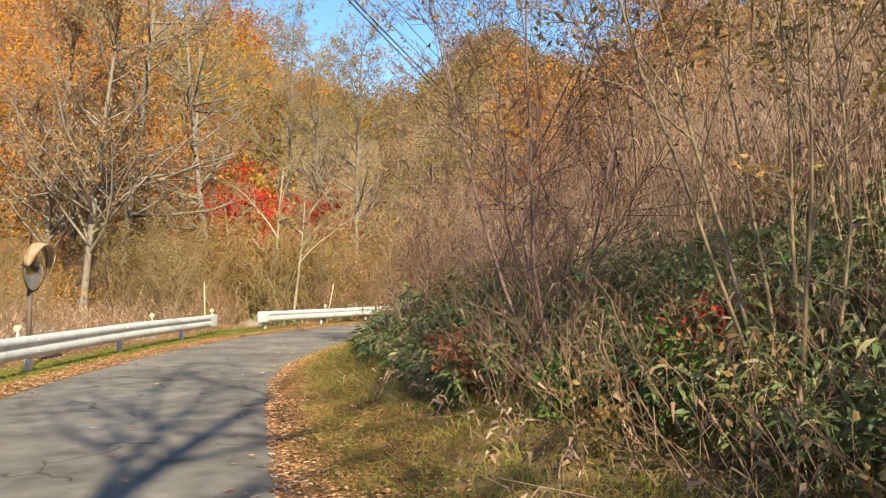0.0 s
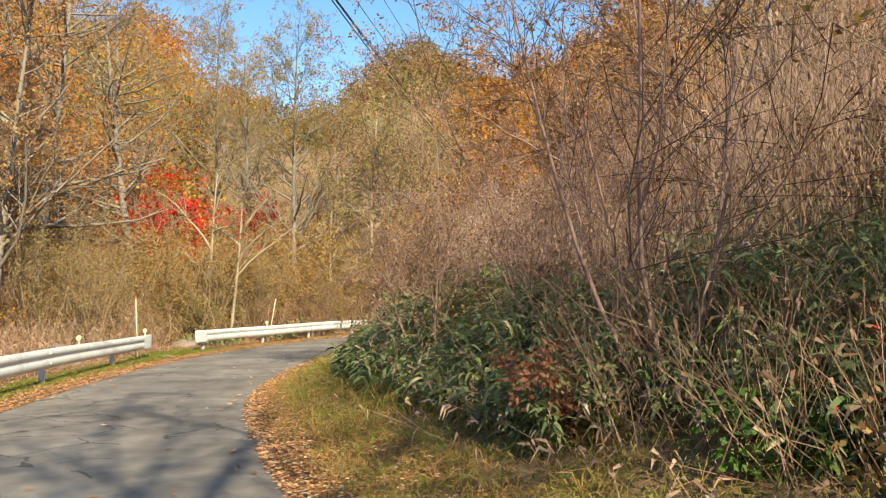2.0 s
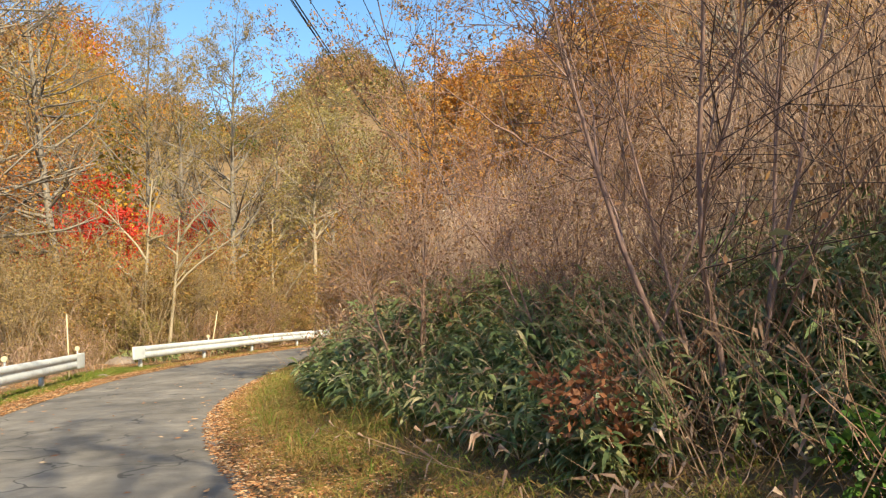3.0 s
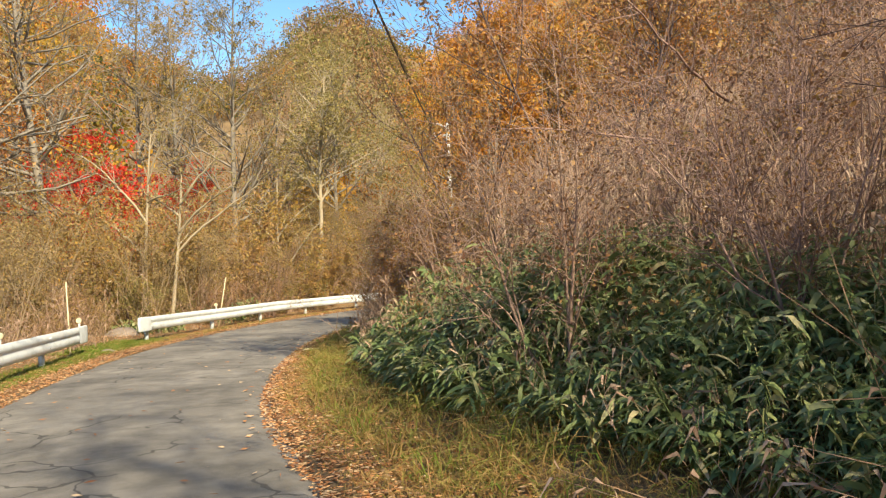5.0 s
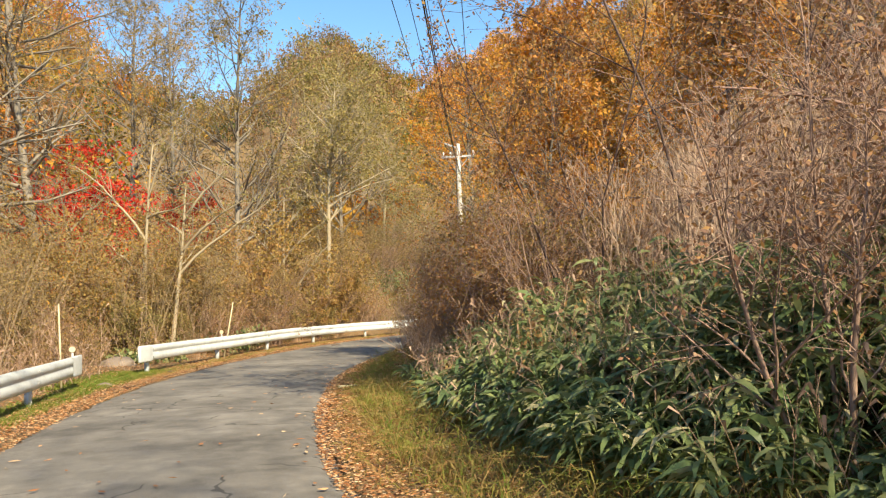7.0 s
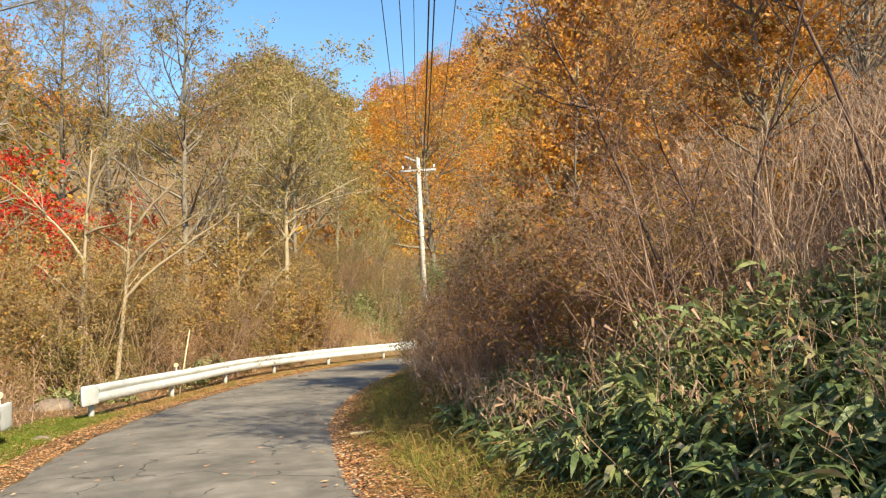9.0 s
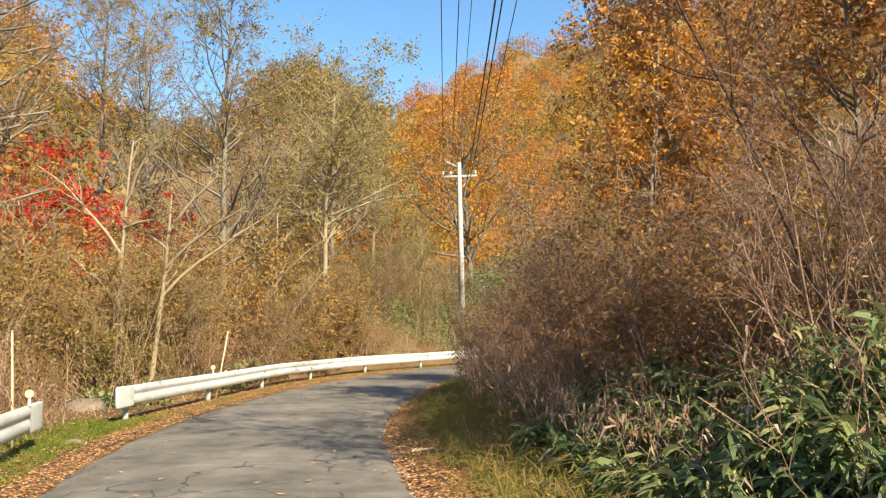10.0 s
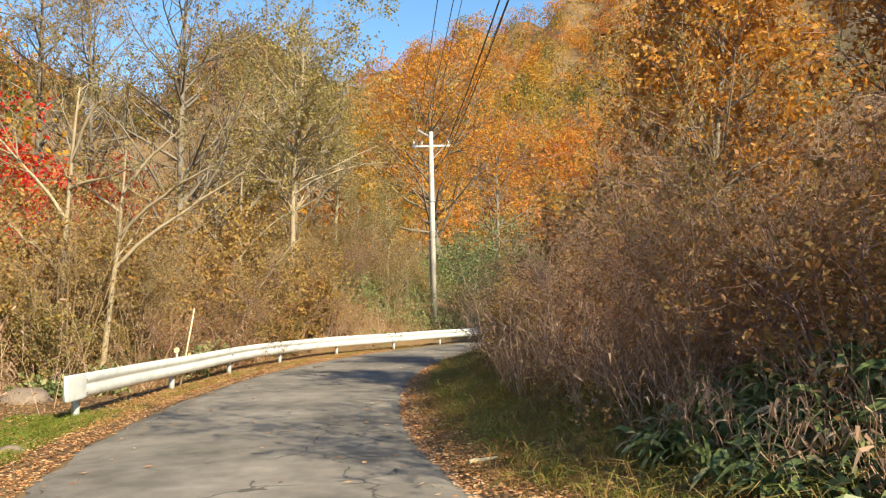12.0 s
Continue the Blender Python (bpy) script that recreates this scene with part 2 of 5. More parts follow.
def tubes(P, R, sides=4):
    """Tubes along N polylines of K points: P (N, K, 3), R (N, K). Verts and quads."""
    N, K, _ = P.shape
    T = unit(np.gradient(P, axis=1))
    ref = np.where(np.abs(T[..., 2:]) > 0.9, np.array([1.0, 0, 0]), np.array([0, 0, 1.0]))
    A = unit(np.cross(T, ref))
    B = np.cross(T, A)
    ang = np.arange(sides) * 2 * np.pi / sides
    ring = P[:, :, None] + R[:, :, None, None] * (A[:, :, None] * np.cos(ang)[:, None] + B[:, :, None] * np.sin(ang)[:, None])
    idx = np.arange(N * K * sides).reshape(N, K, sides)
    nxt = np.roll(idx, -1, 2)
    F = np.stack([idx[:, :-1], nxt[:, :-1], nxt[:, 1:], idx[:, 1:]], -1).reshape(-1, 4)
    return ring.reshape(-1, 3), F


def joined(pieces):
    vs, fs, n = [], [], 0
    for v, f in pieces:
        vs.append(v)
        fs.append(f + n)
        n += len(v)
    return np.concatenate(vs), np.concatenate(fs)


def leaf_quads(C, A, L, W, g):
    """Pointed leaves: base C, direction A, length L, width W, turned at random about A."""
    N = len(C)
    A = unit(A)
    B = unit(np.cross(A, unit(g.normal(size=(N, 3)))))
    L, W = np.broadcast_to(L, N)[:, None], np.broadcast_to(W, N)[:, None]
    V = np.stack([C, C + A * L * 0.45 + B * W / 2, C + A * L, C + A * L * 0.45 - B * W / 2], 1)
    return V.reshape(-1, 3), np.arange(4 * N).reshape(-1, 4)


def blades(C, A, L, W, g, droop=0.5, face=None):
    """Bent blades of two quads: grass and bamboo leaves."""
    N = len(C)
    A = unit(A)
    B = unit(np.cross(A, unit(g.normal(size=(N, 3))))) if face is None else face
    L, W = np.broadcast_to(L, N)[:, None], np.broadcast_to(W, N)[:, None]
    mid = C + A * L * 0.45
    tip = mid + unit(A * 0.55 + np.array([0, 0, -droop])) * L * 0.55
    V = np.stack([C - B * W * 0.2, C + B * W * 0.2, mid + B * W / 2, mid - B * W / 2, tip + B * W * 0.06, tip - B * W * 0.06], 1)
    k = np.arange(N)[:, None] * 6
    F = np.concatenate([k + [0, 1, 2, 3], k + [3, 2, 4, 5]], 1).reshape(-1, 4)
    return V.reshape(-1, 3), F


def strap_leaves(C, A, L, W, g, droop=0.8):
    """Long pointed leaves of three quads, arching over."""
    N = len(C)
    A = unit(A)
    B = unit(np.cross(A, np.array([0, 0, 1.0]) + 0.5 * g.normal(size=(N, 3))))
    down = np.array([0, 0, -1.0])
    rows, pos, d = [], C, A
    for k, wide in enumerate((0.25, 1.0, 0.78, 0.04)):
        if k:
            pos = pos + unit(d) * (L * (0.3, 0.35, 0.35)[k - 1])[:, None]
            d = d + down * droop * 0.55
        rows += [pos - B * (W * wide / 2)[:, None], pos + B * (W * wide / 2)[:, None]]
    V = np.stack(rows, 1)
    k = np.arange(N)[:, None] * 8
    F = np.concatenate([k + [0, 1, 3, 2], k + [2, 3, 5, 4], k + [4, 5, 7, 6]], 1).reshape(-1, 4)
    return V.reshape(-1, 3), F


def sprout(P, R, n, length, spread, g, K=5, start=0.3, lift=0.15, wiggle=0.12, ratio=0.5, tip=0.25):
    """n children on each parent polyline. length: share of the parent's length at the foot, at the top."""
    N = len(P)
    par = np.repeat(np.arange(N), n)
    t = start + (1 - start) * g.random(N * n)
    KP = P.shape[1]
    f = t * (KP - 1)
    i = np.minimum(f.astype(int), KP - 2)
    w = (f - i)[:, None]
    base = P[par, i] * (1 - w) + P[par, i + 1] * w
    rad = R[par, i] * (1 - w[:, 0]) + R[par, i + 1] * w[:, 0]
    tan = unit(P[par, i + 1] - P[par, i])
    plen = np.linalg.norm(np.diff(P, axis=1), axis=2).sum(1)[par]
    side = unit(np.cross(tan, g.normal(size=tan.shape)))
    ang = np.radians(spread * (0.7 + 0.6 * g.random(N * n)))[:, None]
    d = unit(tan * np.cos(ang) + side * np.sin(ang))
    L = plen * (length[0] + (length[1] - length[0]) * t) * (0.6 + 0.7 * g.random(N * n))
    pts = [base]
    for _ in range(K - 1):
        d = unit(d + wiggle * g.normal(size=d.shape) + np.array([0, 0, lift]))
        pts.append(pts[-1] + d * (L / (K - 1))[:, None])
    taper = np.linspace(1, tip, K)
    return np.stack(pts, 1), (np.minimum(rad * 0.9, rad * ratio + 0.001))[:, None] * taper


def on_lines(P, n, g, start=0.2):
    """n random places on each of the polylines, with the direction there."""
    N, K, _ = P.shape
    par = np.repeat(np.arange(N), n)
    f = (start + (1 - start) * g.random(N * n)) * (K - 1)
    i = np.minimum(f.astype(int), K - 2)
    w = (f - i)[:, None]
    return P[par, i] * (1 - w) + P[par, i + 1] * w, unit(P[par, i + 1] - P[par, i])


def trunk_line(h, lean, g, K=9, wiggle=0.02, r=0.12, tip=0.2, foot=(0, 0, -0.15)):
    d = unit(np.array([lean[0], lean[1], 1.0]))
    pts = [np.array(foot, float)]
    for _ in range(K - 1):
        d = unit(d + wiggle * g.normal(size=3) + np.array([0, 0, 0.02]))
        pts.append(pts[-1] + d * h / (K - 1))
    R = r * np.linspace(1, tip, K)
    R[0] *= 1.3
    return np.array(pts)[None], R[None]


def tree(name, label, seed, h=12, r=0.13, lean=(0, 0), bark=None, leaf=None, limbs=26, start=0.3, limb=(0.45, 0.2), spread=60, leaves=6, size=0.09, lift=0.1, stems=1, twig=7, category="tree", wiggle=0.025):
    """A tree > trunk with limbs, branches of fine twigs, crown of leaves. Made at the origin."""
    g = np.random.default_rng(seed)
    ob = thing(name, label, category)
    PT, RT = [], []
    for k in range(stems):
        a = 2 * np.pi * k / max(stems, 1) + g.random()
        sp = 0 if stems == 1 else 0.16 + 0.2 * g.random()
        f = (0, 0, -0.15) if stems == 1 else (0.12 * math.cos(a), 0.12 * math.sin(a), -0.15)
        p, q = trunk_line(h * (1 if k == 0 else 0.65 + 0.35 * g.random()), (lean[0] + sp * math.cos(a), lean[1] + sp * math.sin(a)), g, 9, wiggle, r * (1 if stems == 1 else 0.6 + 0.4 * g.random()), 0.18, f)
        PT.append(p)
        RT.append(q)
    P0, R0 = np.concatenate(PT), np.concatenate(RT)
    P1, R1 = sprout(P0, R0, max(2, limbs // stems), limb, spread, g, 5, start, lift, 0.14, 0.55)
    P2, R2 = sprout(P1, R1, twig, (0.55, 0.35), 48, g, 3, 0.2, 0.08, 0.16, 0.6)
    P3, R3 = sprout(P2, R2, 3, (0.6, 0.5), 42, g, 2, 0.2, 0.05, 0.15, 0.6, 0.5)
    R2, R3 = np.maximum(R2, 0.0035), np.maximum(R3, 0.0025)
    v, f = joined([tubes(P0, R0, 7), tubes(P1, R1, 4)])
    part_of("trunk", grid_mesh("trunk", v, f, bark, None, True), ob)
    v, f = joined([tubes(P2, R2, 3), tubes(P3, R3, 3)])
    part_of("branchwork", grid_mesh("branchwork", v, f, bark, None, True), ob)
    if leaves:
        C, T = on_lines(P3, leaves, g, 0.1)
        C = C + g.normal(size=C.shape) * size * 0.6
        A = T + g.normal(size=C.shape) * 0.9 + np.array([0, 0, -0.35])
        v, f = leaf_quads(C, A, size * (0.6 + 0.8 * g.random(len(C))), size * 0.55 * (0.7 + 0.6 * g.random(len(C))), g)
        part_of("crown", grid_mesh("crown", v, f, leaf), ob)
    return ob


def placed(ob, x, y, rz=0.0, s=1.0, sink=0.0, tilt=(0, 0)):
    z = float(height(np.array([x]), np.array([y]))[0])
    return Matrix.LocRotScale((x, y, z - sink), Euler((tilt[0], tilt[1], rz)), (s, s, s))


# ---- plan: road edges, rails, terrain ----


def smooth_line(pts, step=0.5):
    p = np.array(pts, float)
    for _ in range(3):
        q = np.empty((2 * len(p), 2))
        q[0], q[-1] = p[0], p[-1]
        q[1:-1:2], q[2:-1:2] = 0.75 * p[:-1] + 0.25 * p[1:], 0.25 * p[:-1] + 0.75 * p[1:]
        p = q
    s = np.r_[0, np.cumsum(np.linalg.norm(np.diff(p, axis=0), axis=1))]
    keep = np.r_[True, np.diff(s) > 1e-6]
    p, s = p[keep], s[keep]
    at = np.linspace(0, s[-1], int(s[-1] / step) + 1)
    return np.stack([np.interp(at, s, p[:, 0]), np.interp(at, s, p[:, 1])], 1)


RIGHT = smooth_line([(14, -17), (7, -12), (3.4, -7.5), (1.35, -3.2), (0.15, 1.4), (-0.55, 4.4), (-1.25, 7.6), (-1.65, 10.3), (-1.65, 13), (-1.4, 16), (-0.75, 20.4), (0.8, 25.2), (2.9, 30.2), (6.2, 36), (10.5, 41.5), (16, 46), (25, 50), (40, 53)])
LEFT = smooth_line([(10, -20), (3.4, -14), (0.2, -9), (-1.9, -4.2), (-3.6, 0.8), (-4.5, 5), (-5.0, 9), (-5.15, 13), (-5.05, 17), (-4.7, 20.4), (-4.0, 23.4), (-2.9, 26.8), (-1.3, 30.8), (1.0, 35), (4.6, 39.8), (9.2, 44.2), (15, 48.4), (25, 53), (40, 56.5)])


def side_of(line, x, y):
    """Signed distance from a line: positive to its right."""
    q = np.stack([np.ravel(x), np.ravel(y)], 1)
    t = unit(np.gradient(line, axis=0))
    out = np.empty(len(q))
    for a in range(0, len(q), 20000):
        d = q[a : a + 20000, None] - line[None]
        i = (d**2).sum(2).argmin(1)
        v, tt = d[np.arange(len(i)), i], t[i]
        out[a : a + 20000] = np.hypot(v[:, 0], v[:, 1]) * np.sign(v[:, 0] * tt[:, 1] - v[:, 1] * tt[:, 0] + 1e-9)
    return out


AZ = [-180, -120, -90, -60, -30, -20, -15, -11, -9, -5, -1, 1.3, 3.8, 5.5, 8, 11.4, 12.6, 14.4, 17, 20, 24.5, 28.5, 40, 60, 90, 130, 180]
EL = [6, 9, 14, 19, 20, 19.2, 18.0, 15.6, 14.0, 12.4, 13.0, 15.0, 17.4, 18.1, 16.7, 15.2, 14.8, 16.6, 17.5, 18.9, 19.6, 21.0, 23, 24, 18, 9, 6]
FAR = [150, 120, 110, 100, 105, 110, 112, 120, 150, 190, 215, 225, 230, 230, 235, 260, 300, 320, 320, 320, 315, 310, 280, 240, 200, 160, 150]


def height(x, y):
    x, y = np.asarray(x, float), np.asarray(y, float)
    shape = x.shape
    x, y = x.ravel(), y.ravel()
    dr, dl = side_of(RIGHT, x, y), -side_of(LEFT, x, y)
    ax, ay = x + 1.5, y - 3.0
    r, az = np.hypot(ax, ay), np.degrees(np.arctan2(ax, ay))
    top = np.interp(az, AZ, FAR)
    rise = top * np.tan(np.radians(np.interp(az, AZ, EL)))
    s = np.clip((r - 34) / (top - 34), 0, None)
    up = np.where(s < 1, s ** np.interp(az, [8, 14], [1.25, 1.9]), 1 + 0.18 * (1 - np.exp(-(s - 1) * 2)))
    rough = 0.5 * (np.sin(x * 0.11 + 1.3) * np.sin(y * 0.09) + np.sin(x * 0.23 - y * 0.19)) + 0.12 * np.sin(x * 0.9 + 0.7 * y) * np.sin(y * 0.8 - 0.4 * x)
    far = rise * up * np.clip(1 + 0.06 * rough, 0.8, 1.2)
    near = 0.06 * np.clip(dl, 0, 3) / 3 + 0.05 * np.clip(dl - 3, 0, 12) + 0.15 * rough * np.clip((dl - 2) / 6, 0, 1)
    bank = 0.05 * np.clip(dr, 0, 1) + 0.28 * np.clip(dr - 0.7, 0, 3.5) + 0.42 * np.clip(dr - 4.2, 0, 34) + 0.3 * rough * np.clip((dr - 3) / 6, 0, 1)
    right = np.maximum(bank, np.where(dr > 6, far, 0))
    near = near + 0.85 * np.clip(dl - 1.2, 0, 2.5) * np.clip((y - 37) / 5, 0, 1)
    left = near + far * np.clip((dl - 5) / 14, 0, 1) ** 1.5
    z = np.where(dr > 0, right, np.where(dl > 0, left, -0.04))
    return z.reshape(shape)


def beside(line, s, d):
    """Places d metres to the right of a line (negative: left), s: share of its length."""
    n = len(line)
    f = np.clip(np.asarray(s) * (n - 1), 0, n - 1.001)
    i = f.astype(int)
    w = (f - i)[:, None]
    p = line[i] * (1 - w) + line[i + 1] * w
    t = unit(line[i + 1] - line[i])
    return p[:, 0] + t[:, 1] * d, p[:, 1] - t[:, 0] * d


# terrain: one sheet to the horizon
rings = np.r_[0.0, np.geomspace(0.35, 1600, 190)]
turns = np.radians(np.arange(360))
gx = -2 + rings[:, None] * np.sin(turns)
gy = 12 + rings[:, None] * np.cos(turns)
gz = height(gx, gy)
ii = np.arange(gx.size).reshape(gx.shape)
quads = np.stack([ii[:-1], ii[1:], np.roll(ii, -1, 1)[1:], np.roll(ii, -1, 1)[:-1]], -1).reshape(-1, 4)
ground = new("ground", grid_mesh("ground", np.stack([gx, gy, gz], -1).reshape(-1, 3), quads, SOIL, None, True))
tagged(ground, "brown leaf-strewn soil of the valley and hillsides", "ground", kind="structure")

# road: asphalt between the two edges, ragged at the sides
NS, NC = 260, 15
ss = np.linspace(0, 1, NS)
rx, ry = beside(RIGHT, ss, np.zeros(NS))
jl = [int(np.argmin((LEFT[:, 0] - a) ** 2 + (LEFT[:, 1] - b) ** 2)) for a, b in zip(rx, ry)]
lx, ly = np.interp(np.arange(NS), np.arange(NS), LEFT[jl, 0]), LEFT[jl, 1]
kern = np.ones(9) / 9
lx = np.r_[lx[:4], np.convolve(lx, kern, "valid"), lx[-4:]]
ly = np.r_[ly[:4], np.convolve(ly, kern, "valid"), ly[-4:]]
u = np.linspace(0, 1, NC)
ragged = 0.06 * rng.normal(size=(NS, 2))
us = np.repeat(u[None], NS, 0)
us[:, 0] += ragged[:, 0] / 3.5
us[:, -1] += ragged[:, 1] / 3.5
X, Y = rx[:, None] * (1 - us) + lx[:, None] * us, ry[:, None] * (1 - us) + ly[:, None] * us
Z = 0.018 + 0.03 * np.sin(np.pi * u)[None] * np.ones((NS, 1)) + 0.006 * np.sin(X * 1.7) * np.sin(Y * 1.3)
Z[:, 0] = Z[:, -1] = -0.05
ii = np.arange(NS * NC).reshape(NS, NC)
quads = np.stack([ii[:-1, :-1], ii[:-1, 1:], ii[1:, 1:], ii[1:, :-1]], -1).reshape(-1, 4)[:, ::-1]
road = new("road", grid_mesh("road", np.stack([X, Y, Z], -1).reshape(-1, 3), quads, ASPHALT, None, True))
tagged(road, "worn grey asphalt of a narrow mountain road, cracked", "road", kind="structure")

# ---- guard rails ----
BEAM = [(0.0, 0.175), (0.01, 0.172), (0.018, 0.155), (0.04, 0.13), (0.046, 0.09), (0.04, 0.052), (0.02, 0.028), (0.016, 0.01), (0.02, -0.008), (0.04, -0.035), (0.046, -0.08), (0.04, -0.13), (0.018, -0.155), (0.01, -0.172), (0.0, -0.175)]


def beam_mesh(p, zc, swell=1.0):
    """A corrugated beam along plan points p (n, 2), its face to the right of the line."""
    t = unit(np.gradient(p, axis=0))
    nrm = np.stack([t[:, 1], -t[:, 0]], 1)
    prof = np.array(BEAM)
    prof = np.r_[prof, (prof - [0.005, 0])[::-1]] * [swell, 1]
    V = np.stack([p[:, None, 0] + nrm[:, None, 0] * prof[:, 0], p[:, None, 1] + nrm[:, None, 1] * prof[:, 0], zc[:, None] + prof[None, :, 1]], -1)
    n, k = V.shape[:2]
    ii = np.arange(n * k).reshape(n, k)
    nx = np.roll(ii, -1, 1)
    F = np.stack([ii[:-1], ii[1:], nx[1:], nx[:-1]], -1).reshape(-1, 4)
    return V.reshape(-1, 3), F


def pipe(bm, p, q, r0, r1=None, seg=12):
    p, q = Vector(p), Vector(q)
    d = q - p
    m = Matrix.Translation((p + q) / 2) @ d.to_track_quat("Z", "Y").to_matrix().to_4x4()
    bmesh.ops.create_cone(bm, cap_ends=True, segments=seg, radius1=r0, radius2=r0 if r1 is None else r1, depth=d.length, matrix=m)
    return bm


def box(bm, c, size, rz=0.0, bevel=0.0):
    r = bmesh.ops.create_cube(bm, size=1, matrix=Matrix.LocRotScale(c, Euler((0, 0, rz)), size))
    if bevel:
        es = list({e for v in r["verts"] for e in v.link_edges})
        bmesh.ops.bevel(bm, geom=es, offset=bevel, segments=2, affect="EDGES")
    return bm


def guard_rail(pts, zc, label, end_at_start, end_at_finish, markers):
    line = smooth_line(pts, 0.25)
    ob = thing("guard_rail", label, "guard rail", group="guard rails beside the road")
    n, per = len(line), 16
    t = unit(np.gradient(line, axis=0))
    for a in range(0, n - 1, per):
        b = min(a + per + 1, n)
        seg = line[a:b]
        z = zc + 0.004 * np.sin(np.arange(a, b) * 0.21)
        part_of("beam", grid_mesh("beam", *beam_mesh(seg + 0.003 * ((a // per) % 2), z), PAINT, None, True), ob)
        if a:
            lap = np.stack([line[a] + t[a] * k for k in (-0.16, 0.0, 0.16)])
            part_of("splice", grid_mesh("splice", *beam_mesh(lap + np.array([t[a, 1], -t[a, 0]]) * 0.004, zc + np.zeros(3), 1.06), PAINT, None, True), ob, "overlapping joint of the beam")
        i = min(a + 2, n - 1)
        nr = np.array([t[i, 1], -t[i, 0]])
        c = line[i] - nr * 0.11
        gz0 = float(height(c[:1], c[1:])[0])
        bm = pipe(bmesh.new(), (*c, gz0 - 0.1), (*c, zc + 0.06), 0.057)
        bmesh.ops.create_uvsphere(bm, u_segments=12, v_segments=6, radius=0.057, matrix=Matrix.Translation((*c, zc + 0.06)))
        post = part("post", bm, PAINT, ob, smooth=True)
        bm = box(bmesh.new(), (*(line[i] - nr * 0.03), zc), (0.06, 0.07, 0.2), math.atan2(nr[1], nr[0]), 0.008)
        part("bracket", bm, STEEL, post)
        for dz in (-0.09, 0.09):
            o = line[i] + nr * 0.042
            part("bolt", pipe(bmesh.new(), (*o, zc + dz), (*(o + nr * 0.018), zc + dz), 0.014, 0.011, 8), STEEL, post)
    for on, i, sgn in ((end_at_start, 0, -1), (end_at_finish, n - 1, 1)):
        if not on:
            continue
        # sleeve end: smooth, a little taller than the beam, closed and rounded at the tip
        nr = np.array([t[i, 1], -t[i, 0]])
        ring_a = np.linspace(0, 2 * np.pi, 25)[:-1]
        shape = np.stack([np.sign(np.cos(ring_a)) * np.abs(np.cos(ring_a)) ** 0.35, np.sign(np.sin(ring_a)) * np.abs(np.sin(ring_a)) ** 0.35], 1)
        rows = []
        for d, wide, tall_ in ((-0.5, 0.022, 0.17), (-0.42, 0.03, 0.182), (0.0, 0.034, 0.185), (0.1, 0.033, 0.183), (0.13, 0.024, 0.17), (0.14, 0.001, 0.001)):
            q = line[i] + t[i] * sgn * d + nr * 0.022
            rows.append(np.stack([q[0] + nr[0] * wide * shape[:, 0], q[1] + nr[1] * wide * shape[:, 0], zc + tall_ * shape[:, 1]], -1))
        V = np.array(rows)
        ii = np.arange(V.shape[0] * V.shape[1]).reshape(V.shape[:2])
        nx = np.roll(ii, -1, 1)
        F = np.stack([ii[:-1], ii[1:], nx[1:], nx[:-1]], -1).reshape(-1, 4)
        part_of("end_sleeve", grid_mesh("end_sleeve", V.reshape(-1, 3), F, PAINT, None, True), ob, "plain white rounded end sleeve")
    for mx, my in markers:
        bm = pipe(bmesh.new(), (mx, my, zc + 0.05), (mx, my, zc + 0.24), 0.02)
        mk = part("reflector_post", bm, PAINT, ob, "small cream delineator on the rail")
        bm = pipe(bmesh.new(), (mx, my - 0.03, zc + 0.29), (mx, my + 0.03, zc + 0.29), 0.055, 0.05, 16)
        part("reflector", bm, CANE, mk)
    return ob


guard_rail([(-2.6, -2.6), (-4.0, 1.0), (-4.95, 4.6), (-5.45, 8.6), (-5.62, 12), (-5.7, 15.6), (-5.58, 20.1)], 0.475, "white corrugated steel guard rail ending at a gap in the verge", False, True, [(-5.8, 15.56), (-5.6, 9.2), (-5.68, 20.15)])
guard_rail([(-4.88, 22.95), (-4.1, 25.2), (-3.2, 27.6), (-1.35, 32.6), (0.6, 35.9), (2.4, 38.0), (4.9, 40.3), (7.6, 42.9), (11, 45.7), (15.5, 48.9)], 0.475, "white corrugated steel guard rail curving round the bend", True, False, [(-3.35, 27.75)])


